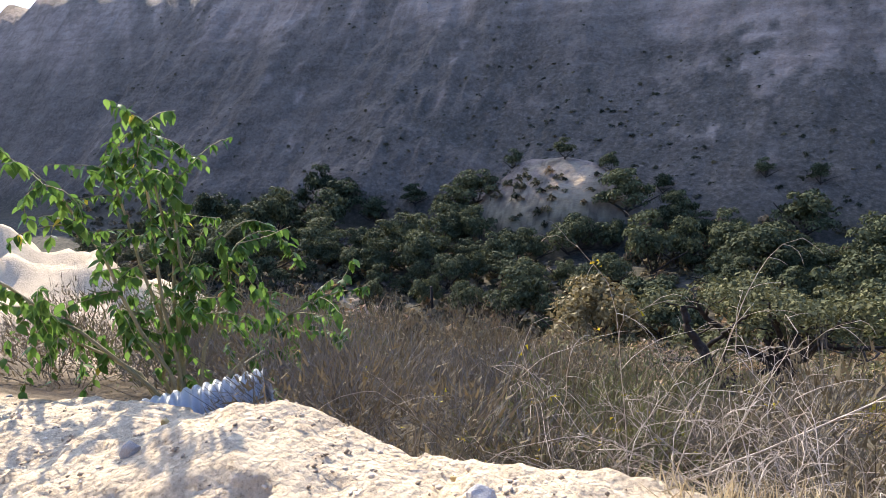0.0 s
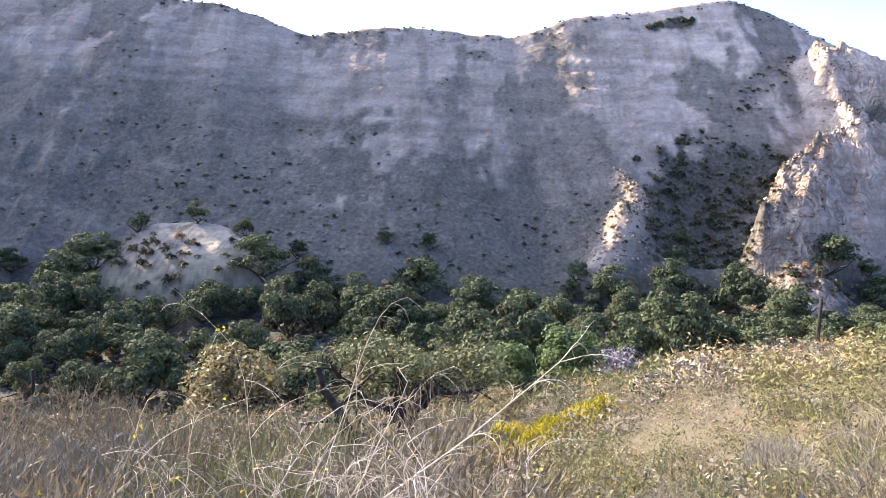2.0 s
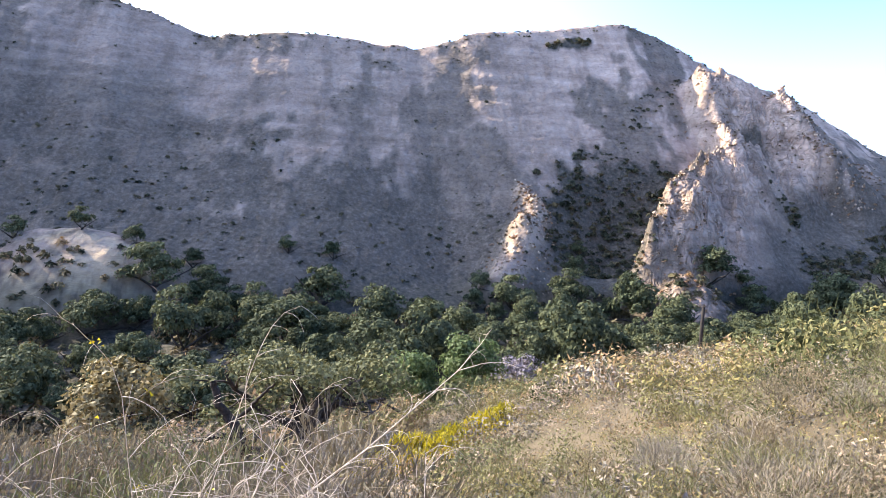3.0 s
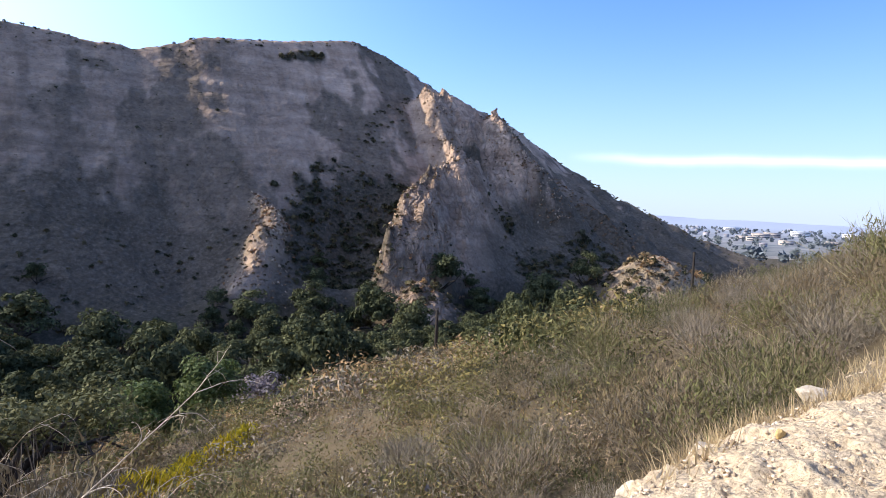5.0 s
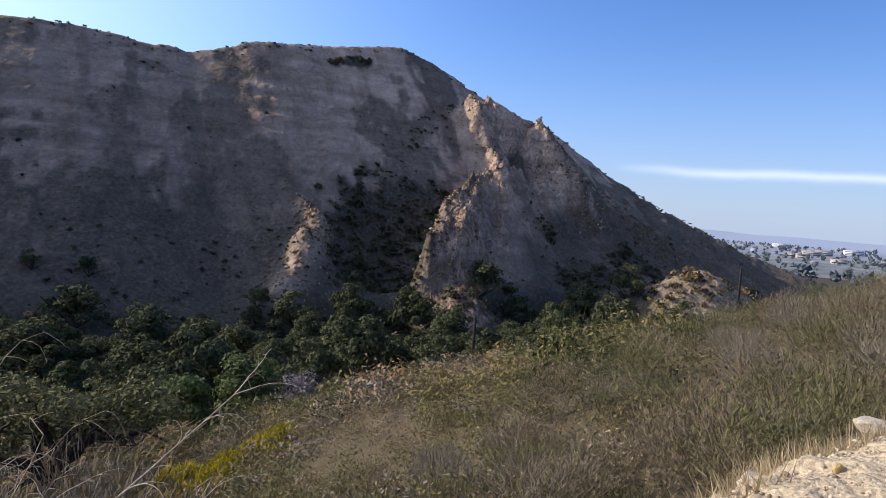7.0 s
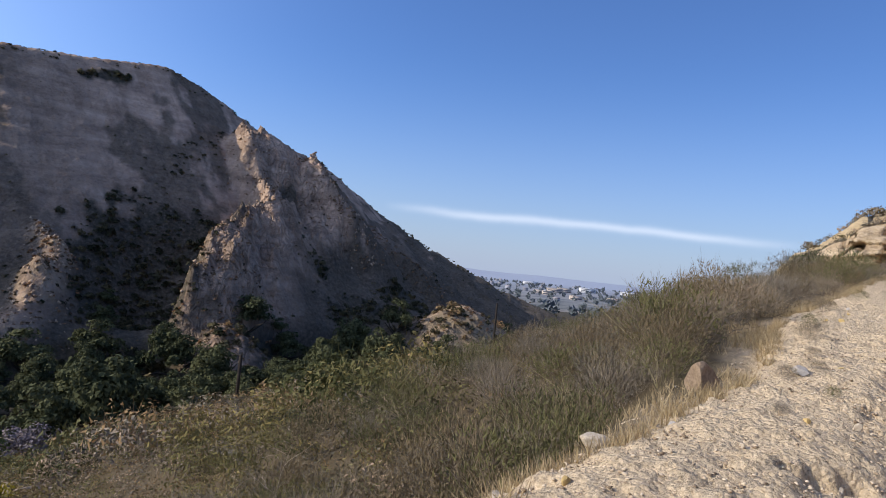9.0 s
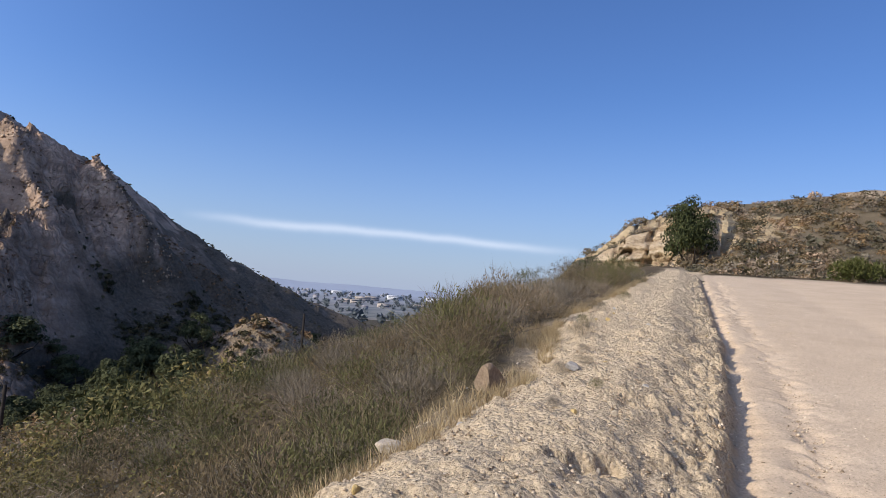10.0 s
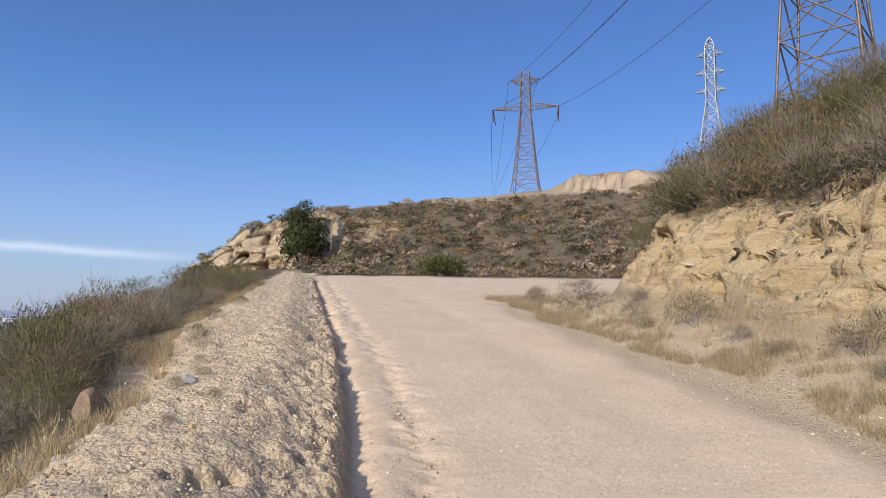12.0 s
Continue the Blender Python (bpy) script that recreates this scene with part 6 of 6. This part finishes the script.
def sandstone_cliff(name, y0, y1, x_base, lean, drop, seed, over, label):
    n, m = int((y1 - y0) / 0.16), 56
    yy, t = np.meshgrid(np.linspace(y0, y1, n), np.linspace(0, 1, m), indexing="ij")
    near_k = 0.72
    top = 1.65 + (np.interp(yy / near_k, HILL_Y, HILL_Z) - 1.65) * near_k + over + 0.5 * fbm(yy * 0.4, yy * 0 + seed, 3, seed)
    ends = sstep(0, 0.08, (yy - y0) / (y1 - y0)) * sstep(0, 0.08, (y1 - yy) / (y1 - y0))
    zz = top - drop * (1 - t)
    bedz = zz + 0.35 * fbm(yy * 0.3, zz * 0.1, 2, seed + 1)
    step = blocks(bedz * 1.0, yy * 0.22, 0.62, seed + 2)
    chunk = blocks(yy, bedz * 0.8, 1.5, seed + 3)
    joint = np.exp(-(np.abs(vnoise(yy * 0.75 + 0.3 * zz, zz * 0.22, seed + 4) - 0.5) / 0.05) ** 2)
    disp = 1.0 * step + 1.3 * chunk - 1.6 * joint + 1.4 * fbm(yy * 0.25, zz * 0.2, 3, seed + 5)
    xx = x_base + lean * t ** 1.3 + 2.2 * (1 - ends) - disp * ends
    xx = np.where(t > 0.97, xx + 3.0, xx)
    zz = np.where(t > 0.97, zz - 0.2, zz)
    verts = np.stack([xx, yy, zz], -1).reshape(-1, 3)
    i, j = np.meshgrid(np.arange(n - 1), np.arange(m - 1), indexing="ij")
    f = np.stack([i * m + j, i * m + j + 1, (i + 1) * m + j + 1, (i + 1) * m + j], -1).reshape(-1, 4)
    tagged(new(name, fast_mesh(name, verts, f, CLIFFROCK)), label, "cliff", kind="structure")


sandstone_cliff("cliff", 2.4, 17.0, 62.5, 6.0, 6.5, 1700, -0.3, "tan sandstone cliff with beds and open joints on the hill")


def cliff_brush():
    rng = np.random.default_rng(1750)
    shapes = [mound_arrays(rng, 0.8, 40, 50, 0.3, 0.014, 0.13, 7) for _ in range(3)]
    y = rng.uniform(5, 16.6, 130)
    z = 1.65 + (np.interp(y / 0.72, HILL_Y, HILL_Z) - 1.65) * 0.72 - 0.3
    x = 69.0 + rng.uniform(-0.6, 1.5, 130)
    tagged(new("cliff_brush", toned("cliff_brush", scatter(shapes, x, y, rng.uniform(0.4, 0.85, 130), rng, 0.1, z), BRUSH_GREY)), "grey brown brush along the top of the cliff", "brush", kind="stuff")


cliff_brush()

# small dry plants on the berm
for k, (x, y, s) in enumerate(((6.0, 1.45, 0.15), (6.3, 1.3, 0.12), (5.4, 1.0, 0.1), (4.7, 1.15, 0.1), (8.2, 1.75, 0.24), (9.0, 1.9, 0.2), (7.2, 1.5, 0.12), (11, 2.2, 0.28), (12.5, 2.0, 0.2))):
    t = copy_thing(near_kinds[(1, 3, 2)[k % 3]], pose(x, y, gz(x, y), 0, 0, 50 * k) @ Matrix.Scale(s, 4))
    tagged(t, "small dry plant growing on the berm", "plant", "plants on the berm")


# ---- wooden poles ----
def pole(x, y, tall, r, label):
    ob = new("utility_pole", fast_mesh("utility_pole", *tube([(0, 0, -0.4), (0, 0, tall * 0.5), (0.02, 0, tall - 0.02), (0.02, 0, tall)], [r, r * 0.9, r * 0.8, 0.02], 10), POLEWOOD, True))
    ob.matrix_basis = pose(x, y, gz(x, y))
    tagged(ob, label, "pole")


pole(40.5, 62.9, 6.0, 0.21, "dark weathered wooden pole on the brushy slope")
pole(89, 65, 9.5, 0.2, "dark weathered wooden pole far down the slope")
pole(-62, 108, 6.2, 0.3, "short dark wooden pole among the canyon trees")
pole(45.5, 69.5, 2.2, 0.05, "thin pale post beside the dark pole")


# ---- power line towers ----
def mast_braces(stations, w):
    """Braces between the corners of a tapered square mast."""
    out = []
    for (z0, a0), (z1, a1) in zip(stations, stations[1:]):
        c0 = [(a0, a0, z0), (-a0, a0, z0), (-a0, -a0, z0), (a0, -a0, z0)]
        c1 = [(a1, a1, z1), (-a1, a1, z1), (-a1, -a1, z1), (a1, -a1, z1)]
        for k in range(4):
            out += [bar(c0[k], c1[(k + 1) % 4], w), bar(c0[(k + 1) % 4], c1[k], w), bar(c1[k], c1[(k + 1) % 4], w)]
    return merge(out)


def tower(x, y, rz, stations, arms, mat, label, w=0.09, strings=True):
    """A lattice tower. arms: height, half length, depth of the arm's root."""
    tw = new("transmission_tower")
    for sx, sy in ((1, 1), (-1, 1), (-1, -1), (1, -1)):
        pts = [(sx * a, sy * a, z) for z, a in stations]
        part("leg", fast_mesh("leg", *tube(pts, w * 1.25, 4), mat), tw)
    part("bracing", fast_mesh("bracing", *mast_braces(stations, w * 0.7), mat), tw)
    ends = []
    for z, half, deep in arms:
        a = float(np.interp(z, [s[0] for s in stations], [s[1] for s in stations]))
        for side in (1, -1):
            tip = (side * half, 0, z + 0.25 * deep)
            pieces = []
            for yy in (a, -a):
                pieces += [bar((side * a, yy, z), tip, w), bar((side * a, yy, z + deep), tip, w)]
                n = 4
                for k in range(n):
                    u0, u1 = k / n, (k + 1) / n
                    lo = np.array((side * a, yy, z)) * (1 - u0) + np.array(tip) * u0
                    hi = np.array((side * a, yy, z + deep)) * (1 - u1) + np.array(tip) * u1
                    pieces.append(bar(lo, hi, w * 0.6))
            arm = part("crossarm", fast_mesh("crossarm", *merge(pieces), mat), tw)
            ends.append((side, tip))
            if strings and half > 5:
                for dx in (0.35, -0.35):
                    pts = [(tip[0] + dx * 0, tip[1] + dx, tip[2]), (tip[0] - side * 0.3, tip[1] + dx * 5, tip[2] - 3.6)]
                    part("insulator", fast_mesh("insulator", *tube(np.linspace(pts[0], pts[1], 25), 0.10 + 0.07 * (np.arange(25) % 2), 6), GLASSY), arm, "brown insulator string")
    tw.matrix_basis = pose(x, y, gz(x, y) - 0.3, 0, 0, rz)
    tagged(tw, label, "tower")
    return tw, [tw.matrix_basis @ Vector(p) for s, p in ends]


Z1 = gz(165.4, -43.4)
H1 = 63.2 - Z1
A1 = 53.4 - Z1
n1 = 7
st1 = [(A1 * k / n1, 3.6 + (1.25 - 3.6) * (k / n1) ** 0.8) for k in range(n1 + 1)] + [(A1 + (H1 - A1) * k / 4, 1.25 - 0.15 * k / 4) for k in range(1, 5)]
t1, ends1 = tower(165.4, -43.4, 68, st1, [(A1, 8.6, 1.5), (H1 - 1.5, 3.9, -1.5)], RUSTY, "rusty steel lattice power tower on the hill's crest", 0.10)
Z2 = gz(130, -75)
H2 = 60 - Z2
st2 = [(H2 * k / 12, max(0.95, 3.6 - 2.65 * (k / 7.0))) for k in range(12)] + [(H2 - 1.5, 0.8), (H2, 0.15)]
t2, ends2 = tower(130, -75, 52, st2, [(H2 - 4, 2.6, 0.8), (H2 - 8, 2.9, 0.8), (H2 - 12, 3.0, 0.8)], GALV, "pale galvanised steel lattice power tower behind the hill", 0.10, False)
Z3 = gz(55, -43.4)
H3 = 58 - Z3
st3 = [(H3 * k / 9, 4.1 - 2.9 * (k / 9) ** 1.1) for k in range(10)]
t3, ends3 = tower(55, -43.4, 40, st3, [(H3 - 13, 8.0, 1.5), (H3 - 1.6, 3.9, -1.5)], RUSTY, "rusty steel lattice power tower above the cut bank", 0.11)


def cable(a, b, sag, label="dark power line cable between the towers", r=0.045):
    s = np.linspace(0, 1, 40)[:, None]
    p = np.array(a) * (1 - s) + np.array(b) * s
    p[:, 2] -= sag * 4 * s[:, 0] * (1 - s[:, 0])
    tagged(new("power_cable", fast_mesh("power_cable", *tube(p, r, 4), WIRE)), label, "cable", "power cables")


far_end = Vector((393, -74, 44))
for k in range(4):
    cable(ends1[k], ends3[k], 3.0)
    cable(ends1[k] + Vector((0.4, 0.4, -3.2 if k < 2 else 0)), far_end + Vector((0, (-8, 8, -4, 4)[k], 0 if k < 2 else 10)), 9.0)


# ---- the town on the plain ----
def town_block(az, d, wide, deep, tall, wall, label):
    x, y = -math.sin(radians(az)) * d, math.cos(radians(az)) * d
    b = new("building")
    z = gz(x, y)
    v = np.array([(sx * wide / 2, sy * deep / 2, zz) for zz in (-3, tall) for sx, sy in ((-1, -1), (1, -1), (1, 1), (-1, 1))])
    f = np.array([(0, 1, 5, 4), (1, 2, 6, 5), (2, 3, 7, 6), (3, 0, 4, 7), (4, 5, 6, 7), (3, 2, 1, 0)])
    part("wall", fast_mesh("wall", v, f, wall), b)
    v2 = v * np.array([1.04, 1.04, 1]) + np.array([0, 0, 0])
    v2[:4, 2], v2[4:, 2] = tall, tall + 0.8
    part("roof", fast_mesh("roof", v2, f, wall), b)
    for row in range(max(1, int(tall // 4))):
        z0 = 1.5 + row * 4
        w = np.array([(sx * wide * 0.46, -deep / 2 - 0.1 + sy * 0.05, z0 + sz) for sz in (0, 1.8) for sx, sy in ((-1, -1), (1, -1), (1, 1), (-1, 1))])
        part("window", fast_mesh("window", w, f, PANE), b)
    b.matrix_basis = pose(x, y, z, 0, 0, az + 8)
    tagged(b, label, "building", "town buildings")


for az, d, w, dp, t, m in ((-61.3, 2050, 46, 25, 13, WHITEWALL), (-58.6, 1750, 40, 18, 10, TANWALL), (-59.4, 1800, 36, 18, 11, TANWALL), (-58.0, 1500, 22, 14, 8, TANWALL), (-57.3, 1600, 26, 14, 7, TANWALL), (-66.2, 1700, 44, 20, 7, TANWALL), (-68.4, 1800, 50, 20, 7, TANWALL), (-60.4, 1350, 24, 14, 7, TANWALL), (-63.5, 1450, 30, 14, 6, TANWALL), (-64.8, 2300, 60, 24, 9, WHITEWALL), (-56.5, 2500, 50, 20, 10, WHITEWALL)):
    town_block(az, d, w, dp, t, m, "pale flat roofed building in the hazy distant town")


def town():
    rng = np.random.default_rng(1301)
    houses, roofs, trees = [], [], []
    f = np.array([(0, 1, 5, 4), (1, 2, 6, 5), (2, 3, 7, 6), (3, 0, 4, 7), (4, 5, 6, 7), (3, 2, 1, 0)])
    n = 60
    az, d = rng.uniform(-84, -50, n), 900 + 2200 * rng.uniform(0, 1, n) ** 0.8
    x, y = -np.sin(np.radians(az)) * d, np.cos(np.radians(az)) * d
    z = ground(x, y)
    for k in range(n):
        w, dp, t = rng.uniform(9, 17), rng.uniform(8, 12), rng.uniform(3.5, 6.5)
        a = rng.uniform(0, 3.1)
        c, s = math.cos(a), math.sin(a)
        r = np.array([[c, -s, 0], [s, c, 0], [0, 0, 1]])
        v = np.array([(sx * w / 2, sy * dp / 2, zz) for zz in (-2, t) for sx, sy in ((-1, -1), (1, -1), (1, 1), (-1, 1))])
        houses.append((v @ r.T + np.array([x[k], y[k], z[k]]), f))
        q = v.copy() * np.array([1.08, 1.08, 1])
        q[:4, 2], q[4:, 2] = t, t + 2.2
        q[4:, 1] *= 0.08
        roofs.append((q @ r.T + np.array([x[k], y[k], z[k]]), f))
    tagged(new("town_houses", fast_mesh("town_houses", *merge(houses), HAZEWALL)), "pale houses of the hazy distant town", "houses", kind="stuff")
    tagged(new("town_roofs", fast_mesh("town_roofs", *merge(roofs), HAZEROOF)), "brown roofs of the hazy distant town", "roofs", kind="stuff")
    n = 750
    az, d = rng.uniform(-86, -48, n), 560 + 2400 * rng.uniform(0, 1, n) ** 0.9
    x, y = -np.sin(np.radians(az)) * d, np.cos(np.radians(az)) * d
    shapes = [leaf_tris(ball(rng, 22) * rng.uniform(0.4, 1, (22, 1)) + np.array([0, 0, 0.8]), 1.1, rng) for _ in range(3)]
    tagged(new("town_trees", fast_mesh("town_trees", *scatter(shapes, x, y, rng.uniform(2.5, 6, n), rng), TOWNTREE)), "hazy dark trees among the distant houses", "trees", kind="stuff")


# air haze is mixed into these greyed, bluish wall, roof and leaf colours
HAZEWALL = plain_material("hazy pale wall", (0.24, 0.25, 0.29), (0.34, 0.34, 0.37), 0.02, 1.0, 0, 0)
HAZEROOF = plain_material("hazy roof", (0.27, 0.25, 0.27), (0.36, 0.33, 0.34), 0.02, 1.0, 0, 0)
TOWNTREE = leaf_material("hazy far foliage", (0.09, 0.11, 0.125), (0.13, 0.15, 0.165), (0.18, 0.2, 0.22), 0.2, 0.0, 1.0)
town()

# ---- clear the patterns from which copies were made ----
for proto in protos:
    drop_proto(proto)
